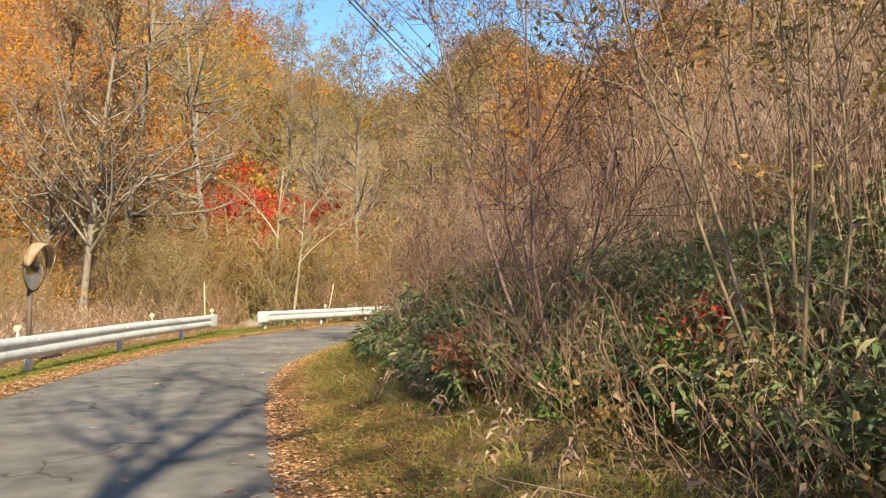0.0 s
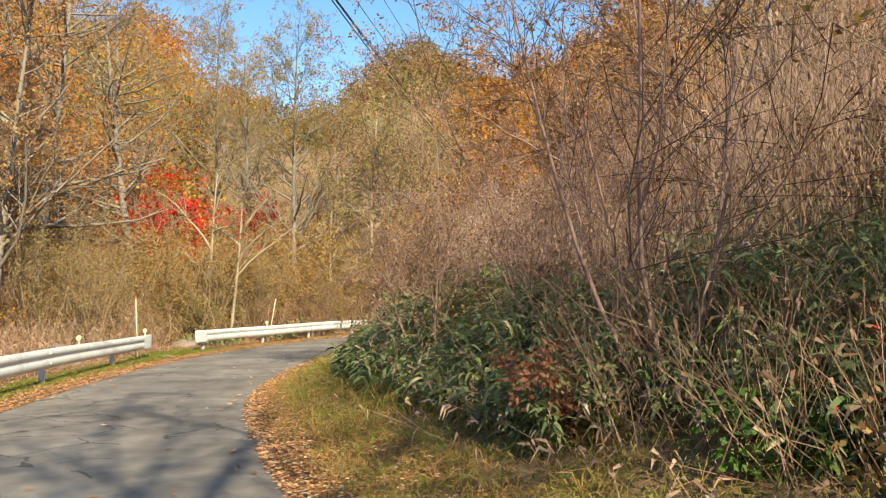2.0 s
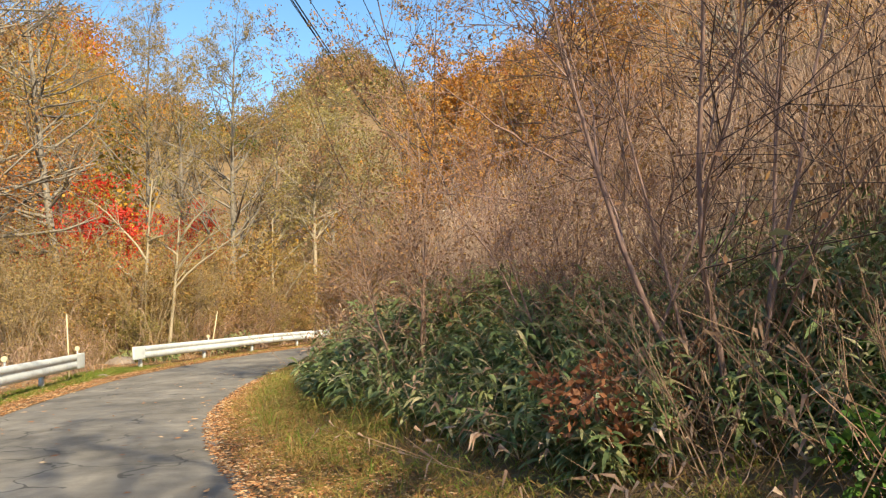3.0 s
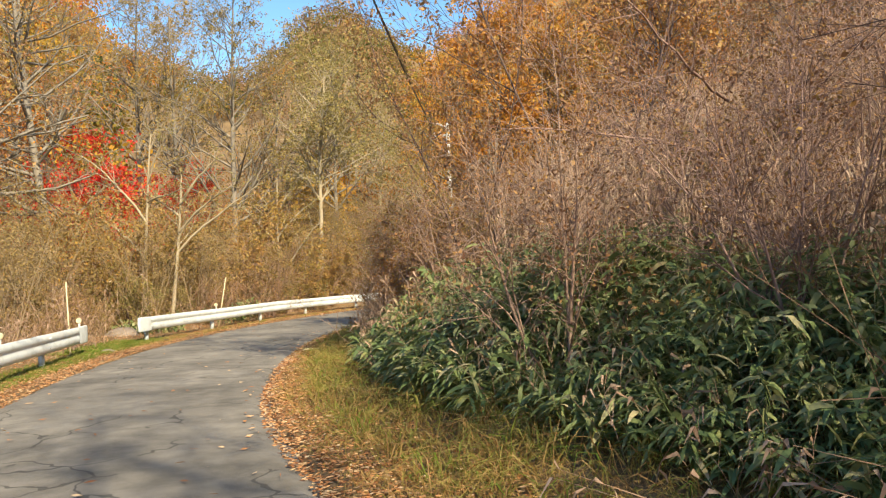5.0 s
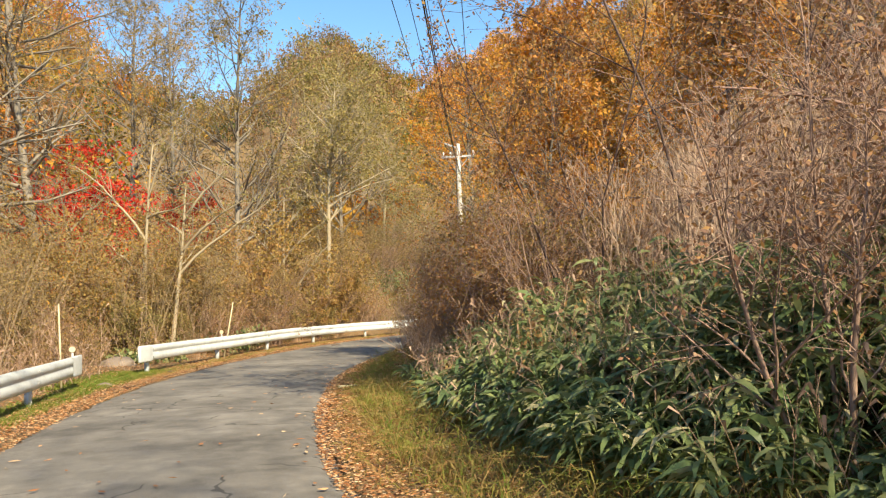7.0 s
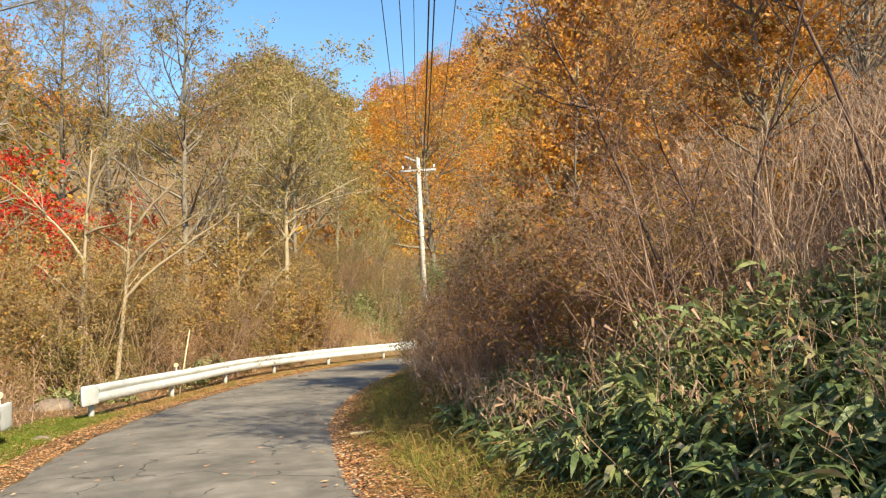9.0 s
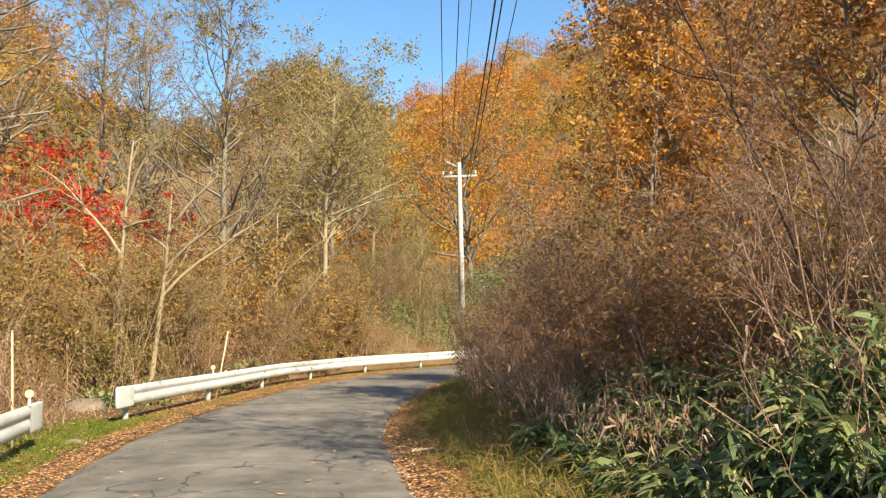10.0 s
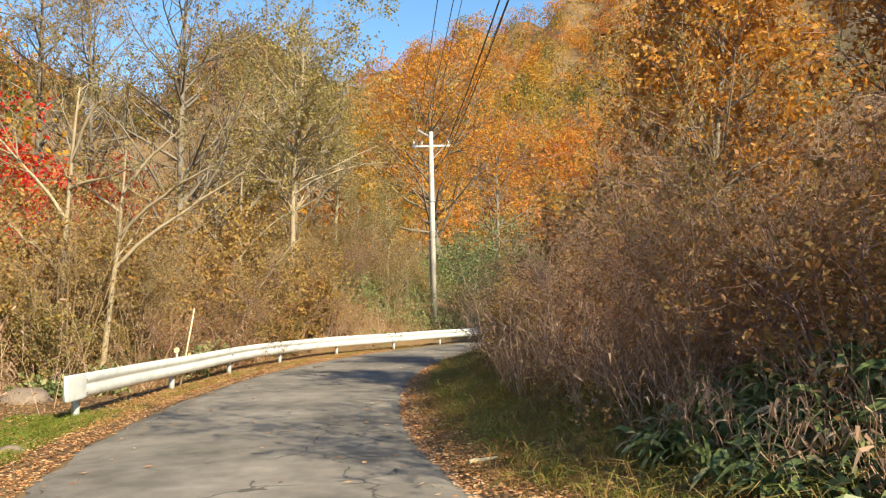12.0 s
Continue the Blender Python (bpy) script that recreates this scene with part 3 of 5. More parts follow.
# ---- utility pole and cables ----
def utility_pole(x, y, label):
    z = float(height(np.array([x]), np.array([y]))[0]) - 0.2
    top = 10.4
    ob = thing("utility_pole", label, "utility pole", group="utility poles")
    part("shaft", pipe(bmesh.new(), (x, y, z), (x, y, top), 0.165, 0.1, 20), CONCRETE, ob, smooth=True)
    d = Vector((0.93, -0.37, 0))
    bm = box(bmesh.new(), (x, y, top - 0.72), (1.9, 0.09, 0.1), math.atan2(d.y, d.x), 0.006)
    arm = part("crossarm", bm, STEEL, ob, "pale galvanised steel crossarm")
    bm = pipe(bmesh.new(), Vector((x, y, top - 1.35)) + d * 0.1, Vector((x, y, top - 0.78)) + d * 0.62, 0.02)
    part("brace", bm, STEEL, ob)
    bm = box(bmesh.new(), (x - 0.5, y - 0.3, top - 0.18), (1.5, 0.08, 0.09), math.atan2(-0.75, -0.65), 0.006)
    part("upper_arm", bm, STEEL, ob)
    for k in (-0.85, -0.45, 0.85):
        p = Vector((x, y, top - 0.67)) + d * k
        bm = pipe(bmesh.new(), p, p + Vector((0, 0, 0.1)), 0.012)
        for j in range(3):
            pipe(bm, p + Vector((0, 0, 0.08 + 0.06 * j)), p + Vector((0, 0, 0.12 + 0.06 * j)), 0.065, 0.035, 12)
        part("insulator", bm, PORCELAIN, ob, "white porcelain pin insulator")
    for zz in (6.9, 5.4):
        part("band", pipe(bmesh.new(), (x, y, zz), (x, y, zz + 0.08), 0.155, 0.155, 20), STEEL, ob)
    bm = pipe(bmesh.new(), (x - 0.2, y - 0.12, 3.0), (x - 0.17, y - 0.1, 9.2), 0.018)
    part("riser_cable", bm, RUBBER, ob, "thin dark cable clipped to the shaft")
    for j in range(10):
        a = 0.6 if j % 2 else 3.7
        part("step_bolt", pipe(bmesh.new(), (x, y, 3.2 + 0.45 * j), (x + 0.26 * math.cos(a), y + 0.26 * math.sin(a), 3.2 + 0.45 * j), 0.01, None, 6), STEEL, ob)
    return ob


POLE, POLE_B = (8.95, 46.7), (-4.75, 0.6)
utility_pole(*POLE, "weathered concrete utility pole with crossarms behind the rail")
utility_pole(*POLE_B, "weathered concrete utility pole beyond the verge")


def cable(p, q, sag, r, label):
    p, q = np.array(p, float), np.array(q, float)
    w = np.linspace(0, 1, 33)[:, None]
    line = p * (1 - w) + q * w - np.array([0, 0, 4 * sag]) * w * (1 - w)
    me = grid_mesh("cable", *tubes(line[None], np.full((1, 33), r), 6), RUBBER, None, True)
    return tagged(new("overhead_cable", me), label, "cable", "overhead cables")


for k, dz, sag, r in ((-0.85, -0.45, 1.15, 0.011), (-0.45, -0.45, 1.05, 0.011), (0.85, -0.45, 1.1, 0.011), (-0.1, 0.0, 0.9, 0.009), (0.12, -2.0, 1.0, 0.017), (0.2, -2.1, 1.15, 0.014)):
    cable((POLE[0] + 0.93 * k, POLE[1] - 0.37 * k, 10.4 + dz), (POLE_B[0] + 0.93 * k, POLE_B[1] - 0.37 * k, 10.4 + dz), sag, r, "thin black overhead cable sagging between the poles")
for k, dz in ((-0.85, -0.45), (0.85, -0.45), (0.12, -2.0)):
    cable((POLE[0] + 0.93 * k, POLE[1] - 0.37 * k, 10.4 + dz), (48 + k, 62, 13 + dz), 1.2, 0.012, "thin black overhead cable running on past the bend")
cable((POLE[0], POLE[1], 6.95), (24, 44, 9.5), 0.6, 0.012, "thin dark service cable leaving the pole")
tagged(new("wooden_post", part("x", pipe(bmesh.new(), (7.4, 46.6, 0.5), (7.55, 46.6, 3.2), 0.12, 0.1, 10), RUST, None).data), "short dark weathered wooden post beside the pole", "post")
bpy.data.objects.remove(bpy.data.objects["x"])


# ---- convex mirror on its post ----
def convex_mirror(x, y, zc, face):
    ob = thing("road_mirror", "convex road mirror with a faded hood on a dark post", "traffic mirror")
    bm = pipe(bmesh.new(), (x, y, -0.2), (x, y, zc + 0.3), 0.045)
    part("post", bm, RUST, ob, smooth=True)
    turn = Matrix.Translation((x, y, zc)) @ Vector(face).to_track_quat("Z", "Y").to_matrix().to_4x4() @ Matrix.Translation((0, 0, 0.1))
    bm = bmesh.new()
    R, n = 0.39, 8
    cols = 32
    rings_ = [[bm.verts.new((R * k / n * math.cos(a), R * k / n * math.sin(a), 0.07 * (1 - (k / n) ** 2))) for a in np.arange(cols) * 2 * np.pi / cols] for k in range(1, n + 1)]
    c = bm.verts.new((0, 0, 0.07))
    for j in range(cols):
        bm.faces.new((c, rings_[0][j], rings_[0][(j + 1) % cols]))
        for k in range(n - 1):
            bm.faces.new((rings_[k][j], rings_[k + 1][j], rings_[k + 1][(j + 1) % cols], rings_[k][(j + 1) % cols]))
    bm.transform(turn)
    part("mirror_face", bm, MIRROR, ob, "silvery convex mirror face", True)
    bm = bmesh.new()
    pipe(bm, (0, 0, -0.1), (0, 0, -0.005), 0.3, 0.425, 32)
    bm.transform(turn)
    part("housing", bm, RUST, ob, "dark grey backing shell", True)
    bm = bmesh.new()
    rows = []
    for z, rr in ((-0.06, 0.43), (0.05, 0.44), (0.24, 0.43)):
        rows.append([bm.verts.new((rr * math.cos(a), rr * math.sin(a), z if z < 0.2 else 0.05 + 0.11 * max(0.0, math.sin(a)) ** 0.5)) for a in np.linspace(0.02, math.pi - 0.02, 20)])
    for a, b in zip(rows, rows[1:]):
        for j in range(19):
            bm.faces.new((a[j], a[j + 1], b[j + 1], b[j]))
    bmesh.ops.solidify(bm, geom=bm.faces[:], thickness=0.008)
    bm.transform(turn)
    part("hood", bm, HOOD, ob, "faded cream hood", True)
    return ob


convex_mirror(-6.05, 10.4, 1.76, (0.99, 0.06, -0.12))


# ---- snow poles (canes), stones ----
def cane(x, y, z0, h, lean):
    bm = pipe(bmesh.new(), (x, y, z0), (x + lean, y, z0 + h), 0.022, 0.014, 8)
    bmesh.ops.create_uvsphere(bm, u_segments=8, v_segments=5, radius=0.016, matrix=Matrix.Translation((x + lean, y, z0 + h)))
    ob = part("marker_cane", bm, CANE, None, smooth=True)
    return tagged(ob, "bleached bamboo cane standing in the verge as a marker", "cane", "marker canes")


cane(-3.3, 27.6, -0.05, 1.65, 0.28)
cane(-5.85, 20.1, -0.05, 1.65, -0.06)


def stone(x, y, size, seed, label):
    bm = bmesh.new()
    bmesh.ops.create_icosphere(bm, subdivisions=4, radius=1)
    for v in bm.verts:
        n1 = noise.noise(v.co * 1.3 + Vector((seed, 0, 0)))
        n2 = noise.noise(v.co * 4 + Vector((seed, 3, 0)))
        v.co *= 1 + 0.28 * n1 + 0.07 * n2
        v.co.x *= size[0]
        v.co.y *= size[1]
        v.co.z *= size[2]
    ob = part("boulder", bm, STONE, None, smooth=True)
    ob.matrix_world = placed(ob, x, y, seed * 1.7, 1.0, size[2] * 0.25)
    return tagged(ob, label, "boulder", "boulders behind the rail")


stone(-7.3, 18.4, (0.75, 0.6, 0.6), 1.3, "rounded brown grey boulder in dry scrub")
stone(-5.8, 25.9, (0.5, 0.42, 0.36), 2.1, "rounded brown grey boulder behind the rail")
stone(-8.2, 14.6, (0.9, 0.7, 0.7), 3.7, "rounded boulder half grown over with dry grass")
stone(-5.2, 20.6, (0.2, 0.14, 0.1), 4.2, "small pale stone at the end of the rail")

# ---- roadside cover: litter, grass ----


def stuff(name, me, label, category):
    return tagged(new(name, me), label, category, kind="stuff")


def strip(line, s0, s1, d0, d1, n, g, power=1.0):
    s = s0 + (s1 - s0) * g.random(n)
    d = d0 + (d1 - d0) * g.random(n) ** power
    x, y = beside(line, s, d)
    return x, y, d


def span(line, y0, y1):
    """Shares of a line's length at two y values."""
    return [float(np.argmin(np.abs(line[:, 1] - v)) / (len(line) - 1)) for v in (y0, y1)]


def litter(name, line, y0, y1, d0, d1, n, seed, label, size=0.07, power=1.0, lift=0.012):
    g = np.random.default_rng(seed)
    a, b = span(line, y0, y1)
    x, y, d = strip(line, a, b, d0, d1, n, g, power)
    z = np.maximum(height(x, y), -0.02) + lift + 0.03 * g.random(n)
    C = np.stack([x, y, z], 1)
    A = g.normal(size=(n, 3)) * [1, 1, 0.3]
    V, F = leaf_quads(C, A, size * (0.6 + 0.8 * g.random(n)), size * 0.6, g)
    V = V.reshape(-1, 4, 3)
    V[:, :, 2] = C[:, None, 2] + (V[:, :, 2] - C[:, None, 2]) * 0.35
    return stuff(name, grid_mesh(name, V.reshape(-1, 3), F, LITTER, g.random(n)), label, "fallen leaves")


litter("leaf_litter", RIGHT, -6, 34, -0.15, 1.0, 46000, 11, "orange brown fallen leaves along the asphalt edge", 0.05, 1.2)
litter("leaf_litter", LEFT, 0, 40, -0.75, 0.12, 40000, 12, "orange fallen leaves between asphalt and rail", 0.045, 1.0)

litter("leaf_litter", LEFT, 2, 46, -3.0, -0.7, 26000, 14, "brown fallen leaves under the scrub behind the rail", 0.05, 1.0)


def road_leaves(n, seed):
    g = np.random.default_rng(seed)
    s = g.random(n)
    k = (s * (NS - 1)).astype(int)
    w = np.where(g.random(n) < 0.5, g.random(n), np.where(g.random(n) < 0.5, 0.03 + 0.12 * g.random(n), 0.85 + 0.12 * g.random(n)))
    x, y = rx[k] * (1 - w) + lx[k] * w, ry[k] * (1 - w) + ly[k] * w
    x, y = x + 0.15 * g.normal(size=n), y + 0.15 * g.normal(size=n)
    C = np.stack([x, y, 0.033 + 0.03 * np.sin(np.pi * np.clip(w, 0, 1))], 1)
    A = g.normal(size=(n, 3)) * [1, 1, 0.0]
    V, F = leaf_quads(C, A, 0.05 + 0.07 * g.random(n), 0.03 + 0.02 * g.random(n), g)
    V = V.reshape(-1, 4, 3)
    V[:, :, 2] = C[:, None, 2] + 0.012 * g.random((n, 4))
    return stuff("road_leaves", grid_mesh("road_leaves", V.reshape(-1, 3), F, LITTER, 0.4 + 0.6 * g.random(n)), "pale dry leaves scattered on the asphalt", "fallen leaves")


road_leaves(1500, 13)


def grass(name, line, y0, y1, d0, d1, n, seed, label, length, hue, power=1.0, lean=0.5, mat=None, width=0.007):
    g = np.random.default_rng(seed)
    a, b = span(line, y0, y1)
    m = n // 7
    cx, cy, d = strip(line, a, b, d0, d1, m, g, power)
    x, y = np.repeat(cx, 7) + 0.05 * g.normal(size=m * 7), np.repeat(cy, 7) + 0.05 * g.normal(size=m * 7)
    n = m * 7
    z = np.maximum(height(x, y), -0.02)
    A = g.normal(size=(n, 3)) * [lean, lean, 0.1] + [0, 0, 1]
    L = length[0] + (length[1] - length[0]) * np.repeat(g.random(m), 7) * (0.6 + 0.5 * g.random(n))
    V, F = blades(np.stack([x, y, z], 1), A, L, width * (0.7 + 0.8 * g.random(n)), g, 0.5)
    h = np.clip(hue[0] + (hue[1] - hue[0]) * np.repeat(g.random(m), 7), 0, 1)
    return stuff(name, grid_mesh(name, V, F, mat or GRASS, np.repeat(h, 2)), label, "grass")


grass("verge_grass", LEFT, 2, 24, -1.1, -0.35, 18000, 21, "short bright green grass beneath the rail", (0.06, 0.2), (0.0, 0.15))
grass("verge_grass", LEFT, 22, 42, -0.7, -0.1, 7000, 22, "short yellowing grass beneath the rail", (0.06, 0.2), (0.3, 0.9))
grass("verge_grass", LEFT, 20, 23.2, -1.7, -0.4, 6000, 26, "bright green grass in the gap between the rails", (0.06, 0.16), (0.0, 0.1))
grass("bank_grass", RIGHT, -6, 6, 0.3, 2.4, 14000, 23, "green and straw grass at the foot of the bank", (0.08, 0.34), (0.05, 0.95), 1.0, 0.7)
grass("bank_grass", RIGHT, 6, 34, 0.45, 2.2, 30000, 24, "straw coloured and green grass at the foot of the bank", (0.14, 0.6), (0.1, 0.95), 1.0, 0.6)
grass("dead_grass", RIGHT, 2, 34, 0.1, 1.3, 16000, 25, "matted rust brown dead grass along the asphalt", (0.1, 0.32), (0.75, 1.0), 1.0, 1.1)

# ---- bamboo grass on the bank ----


def sasa(name, y0, y1, d0, d1, n, seed, tall, pale=0.07, leaf=(0.1, 0.24), lean_out=0.22):
    """Culms with fans of long blades, crowded towards their heads."""
    g = np.random.default_rng(seed)
    a, b = span(RIGHT, y0, y1)
    x, y, d = strip(RIGHT, a, b, d0, d1, n, g)
    clump = 0.6 + 0.4 * np.sin(x * 1.9 + 0.8 * y) * np.sin(y * 1.4 - x)
    keep = g.random(n) < clump + 0.25
    x, y, d, clump = x[keep], y[keep], d[keep], clump[keep]
    n = len(x)
    z = height(x, y)
    L = (tall[0] + (tall[1] - tall[0]) * g.random(n)) * np.clip(0.4 + 0.45 * (d - d0), 0.4, 1.0) * (0.75 + 0.35 * clump)
    lean = g.normal(size=(n, 2)) * 0.2
    lean[:, 0] -= lean_out
    top = np.stack([x + lean[:, 0] * L, y + lean[:, 1] * L, z + L], 1)
    foot = np.stack([x, y, z - 0.05], 1)
    mid = (foot + top) / 2 + np.array([0, 0, 0.06])
    stems = tubes(np.stack([foot, mid, top], 1), np.array([[0.004, 0.0035, 0.002]]) * np.ones((n, 1)), 3)
    k = 11
    w = 0.25 + 0.75 * g.random((n, k)) ** 0.7
    C = (foot[:, None] * (1 - w[..., None]) + top[:, None] * w[..., None]).reshape(-1, 3)
    A = g.normal(size=(n * k, 3)) * [1, 1, 0.4] + [-0.3, -0.2, 0.15]
    LL = leaf[0] + (leaf[1] - leaf[0]) * g.random(n * k)
    lv = strap_leaves(C, A, LL, LL * (0.15 + 0.07 * g.random(n * k)), g, 0.8)
    hue = np.where(g.random(n * k) < pale, 1.0, g.random(n * k) * 0.78)
    V, F = joined([stems, lv])
    h = np.r_[np.full(len(stems[1]), 0.85), np.repeat(hue, 3)]
    return stuff(name, grid_mesh(name, V, F, SASA, h), "dense dark green bamboo grass with some bleached leaves", "bamboo grass")


sasa("bamboo_grass", 3.4, 8.0, 1.5, 3.9, 1700, 31, (0.45, 0.95), 0.05, (0.09, 0.22))
sasa("bamboo_grass", 8.0, 13.0, 1.3, 3.9, 1900, 34, (0.5, 1.05), 0.08, (0.12, 0.27))
sasa("bamboo_grass", -2, 4.6, 2.1, 5.6, 1900, 32, (0.5, 1.1), 0.05, (0.09, 0.2))
sasa("bamboo_grass", 12.4, 17, 1.2, 3.4, 620, 33, (0.3, 0.7), 0.12, (0.12, 0.3))


# ---- dry stalks and thicket on the slope ----
def stalks(name, x, y, seed, tall, label, r=0.004, lean=0.16, leafy=3, hue=(0.0, 1.0), twigs=2):
    g = np.random.default_rng(seed)
    n = len(x)
    z = height(x, y)
    L = tall[0] + (tall[1] - tall[0]) * g.random(n)
    foot = np.stack([x, y, z - 0.05], 1)
    ln = g.normal(size=(n, 2)) * lean
    top = foot + np.stack([ln[:, 0] * L, ln[:, 1] * L, L], 1)
    bend = np.stack([g.normal(size=n) * 0.05, g.normal(size=n) * 0.05, np.zeros(n)], 1) * L[:, None]
    P = np.stack([foot, foot * 0.45 + top * 0.55 + bend, top], 1)
    R = (r * (0.6 + 0.8 * g.random(n)))[:, None] * np.array([[1.2, 0.9, 0.35]])
    pieces = [tubes(P, R, 3)]
    hs = [np.repeat(hue[0] + (hue[1] - hue[0]) * g.random(n), 6)]
    if twigs:
        P2, R2 = sprout(P, R, twigs, (0.35, 0.25), 35, g, 2, 0.35, 0.15, 0.12, 0.7, 0.5)
        pieces.append(tubes(P2, np.maximum(R2, 0.002), 3))
        hs.append(np.repeat(hue[0] + (hue[1] - hue[0]) * g.random(n * twigs), 3))
    if leafy:
        C, T = on_lines(P, leafy, g, 0.3)
        pieces.append(blades(C, T + g.normal(size=C.shape) * 0.7, 0.08 + 0.16 * g.random(len(C)), 0.015 + 0.014 * g.random(len(C)), g, 0.8))
        hs.append(np.repeat(hue[0] + (hue[1] - hue[0]) * g.random(len(C)), 2))
    V, F = joined(pieces)
    return stuff(name, grid_mesh(name, V, F, DRY, np.concatenate(hs)), label, "dry scrub")


def right_area(y0, y1, d0, d1, n, seed):
    g = np.random.default_rng(seed)
    a, b = span(RIGHT, y0, y1)
    x, y, _ = strip(RIGHT, a, b, d0, d1, n, g)
    return x, y


stalks("dry_thicket", *right_area(-3, 4.4, 1.7, 3.8, 850, 41), 41, (0.25, 1.1), "tangle of dry brown stalks at the foot of the bank", r=0.003, lean=0.5, hue=(-0.5, 0.15), leafy=1, twigs=2)
stalks("dry_thicket", *right_area(-3, 6, 1.2, 2.6, 240, 40), 40, (0.1, 0.4), "flattened straw and dead stems at the bank foot", r=0.003, lean=1.4, hue=(0.0, 0.7), leafy=3, twigs=0)
stalks("dry_thicket", *right_area(-3, 5, 3.6, 11, 2300, 48), 48, (1.2, 2.9), "tall thin dry stalks standing on the bank", r=0.0042, lean=0.14, hue=(0.0, 0.75))
stalks("dry_thicket", *right_area(4, 13, 1.4, 3.6, 420, 47), 47, (0.3, 1.2), "dry brown stalks rising through the bamboo grass", r=0.0025, lean=0.35, hue=(-0.2, 0.6), leafy=2)
stalks("dry_thicket", *right_area(4, 14, 3.2, 10, 3200, 49), 49, (1.0, 2.4), "tall thin pinkish dry stalks behind the bamboo grass", r=0.0048, lean=0.14, hue=(0.4, 1.0))
stalks("dry_thicket", *right_area(11, 34, 1.3, 9, 4200, 42), 42, (0.4, 1.6), "dry red brown stalks standing on the bank", r=0.0035, hue=(0.0, 0.7), lean=0.3)
stalks("dry_thicket", *right_area(0, 36, 8, 26, 3800, 43), 43, (1.4, 3.0), "tall pinkish dry grass on the upper slope", r=0.008, hue=(0.1, 0.85))
stalks("dry_thicket", *right_area(13, 25, 1.3, 3.4, 650, 39), 39, (0.4, 1.9), "bleached stems standing before the shrubs", r=0.0034, lean=0.35, hue=(0.1, 0.8), leafy=1)


def left_area(y0, y1, d0, d1, n, seed):
    g = np.random.default_rng(seed)
    a, b = span(LEFT, y0, y1)
    x, y, _ = strip(LEFT, a, b, -d1, -d0, n, g)
    clear = (np.hypot(x + 5.6, y - 25.2) > 1.2) & (np.hypot(x + 7.2, y - 18.0) > 1.1) & (np.hypot(x + 6.05, y - 10.4) > 0.6)
    clear &= ~((x > -7.2) & (x < -3.6) & (y > 25.0) & (y < 28.9) & (d1 > 3.5) & (n < 100))
    return x[clear], y[clear]


stalks("dry_scrub", *left_area(4, 22, 1.3, 9, 3000, 44), 44, (0.2, 1.1), "knee-high dry brown scrub behind the rail", leafy=5, lean=0.5, hue=(0.0, 0.45))
stalks("dry_scrub", *left_area(20, 46, 1.0, 8, 1200, 45), 45, (0.4, 2.0), "tall dry brown scrub behind the rail", r=0.005, leafy=5, lean=0.4, hue=(0.0, 0.7))
stalks("dry_scrub", *left_area(6, 46, 8, 26, 2600, 46), 46, (0.6, 2.4), "dry brown undergrowth between the trees", r=0.01, leafy=4, lean=0.4, hue=(0.0, 0.7))


def thicket(name, x, y, n, seed, tall, leaf, label, hue, mat, width=(0.35, 0.9)):
    """Low foliage in ragged clumps: n leaves round each place."""
    g = np.random.default_rng(seed)
    m = len(x)
    z = height(x, y)
    H = tall[0] + (tall[1] - tall[0]) * g.random(m)
    W = width[0] + (width[1] - width[0]) * g.random(m)
    q = unit(g.normal(size=(m, n, 3))) * (0.3 + 0.8 * g.random((m, n, 1)) ** 0.6)
    lobes = unit(g.normal(size=(m, 5, 3)))
    q = q * (0.7 + 0.45 * np.max(np.einsum("nkc,njc->nkj", unit(q), lobes), 2)[..., None])
    C = np.stack([x[:, None] + q[..., 0] * W[:, None], y[:, None] + q[..., 1] * W[:, None], z[:, None] + H[:, None] * (0.5 + 0.5 * q[..., 2])], -1).reshape(-1, 3)
    A = g.normal(size=C.shape) + np.array([0, 0, -0.3])
    L = leaf * (0.5 + g.random(m * n))
    h = np.repeat(hue[0] + (hue[1] - hue[0]) * g.random(m), n)
    V, F = leaf_quads(C, A, L, L * 0.6, g)
    return stuff(name, grid_mesh(name, V, F, mat, h), label, "undergrowth")


thicket("undergrowth", *left_area(4, 46, 1.6, 7, 260, 141), 280, 141, (0.3, 1.4), 0.036, "low brown and olive leafy scrub behind the rail", (0.2, 1.0), TAWNY, (0.3, 0.8))
thicket("undergrowth", *left_area(8, 46, 5, 24, 360, 142), 280, 142, (0.8, 5.0), 0.075, "yellow and brown thicket between the trees", (0.0, 1.0), TAWNY, (0.5, 1.5))
thicket("undergrowth", *left_area(21, 46, 1.8, 9, 260, 145), 330, 145, (0.8, 4.2), 0.042, "olive and tawny thicket behind the rail", (0.0, 0.9), TAWNY, (0.4, 1.0))
thicket("undergrowth", *right_area(-6, 12, 1.6, 8, 90, 143), 200, 143, (0.3, 1.2), 0.05, "withered leafy scrub on the bank", (0.3, 1.0), TAWNY, (0.2, 0.6))
thicket("undergrowth", *right_area(11, 36, 1.2, 9, 200, 144), 190, 144, (0.3, 1.4), 0.05, "red brown leafy scrub on the bank", (0.5, 1.0), TAWNY, (0.25, 0.8))
thicket("undergrowth", *right_area(9, 32, 4, 14, 110, 152), 260, 152, (0.8, 2.8), 0.055, "tawny, olive and orange leafed saplings on the bank", (0.05, 0.8), TAWNY, (0.4, 1.0))
thicket("undergrowth", *right_area(9, 32, 5, 16, 40, 153), 260, 153, (1.0, 3.4), 0.06, "orange leafed saplings on the bank", (0.36, 0.62), WOODS, (0.4, 1.0))
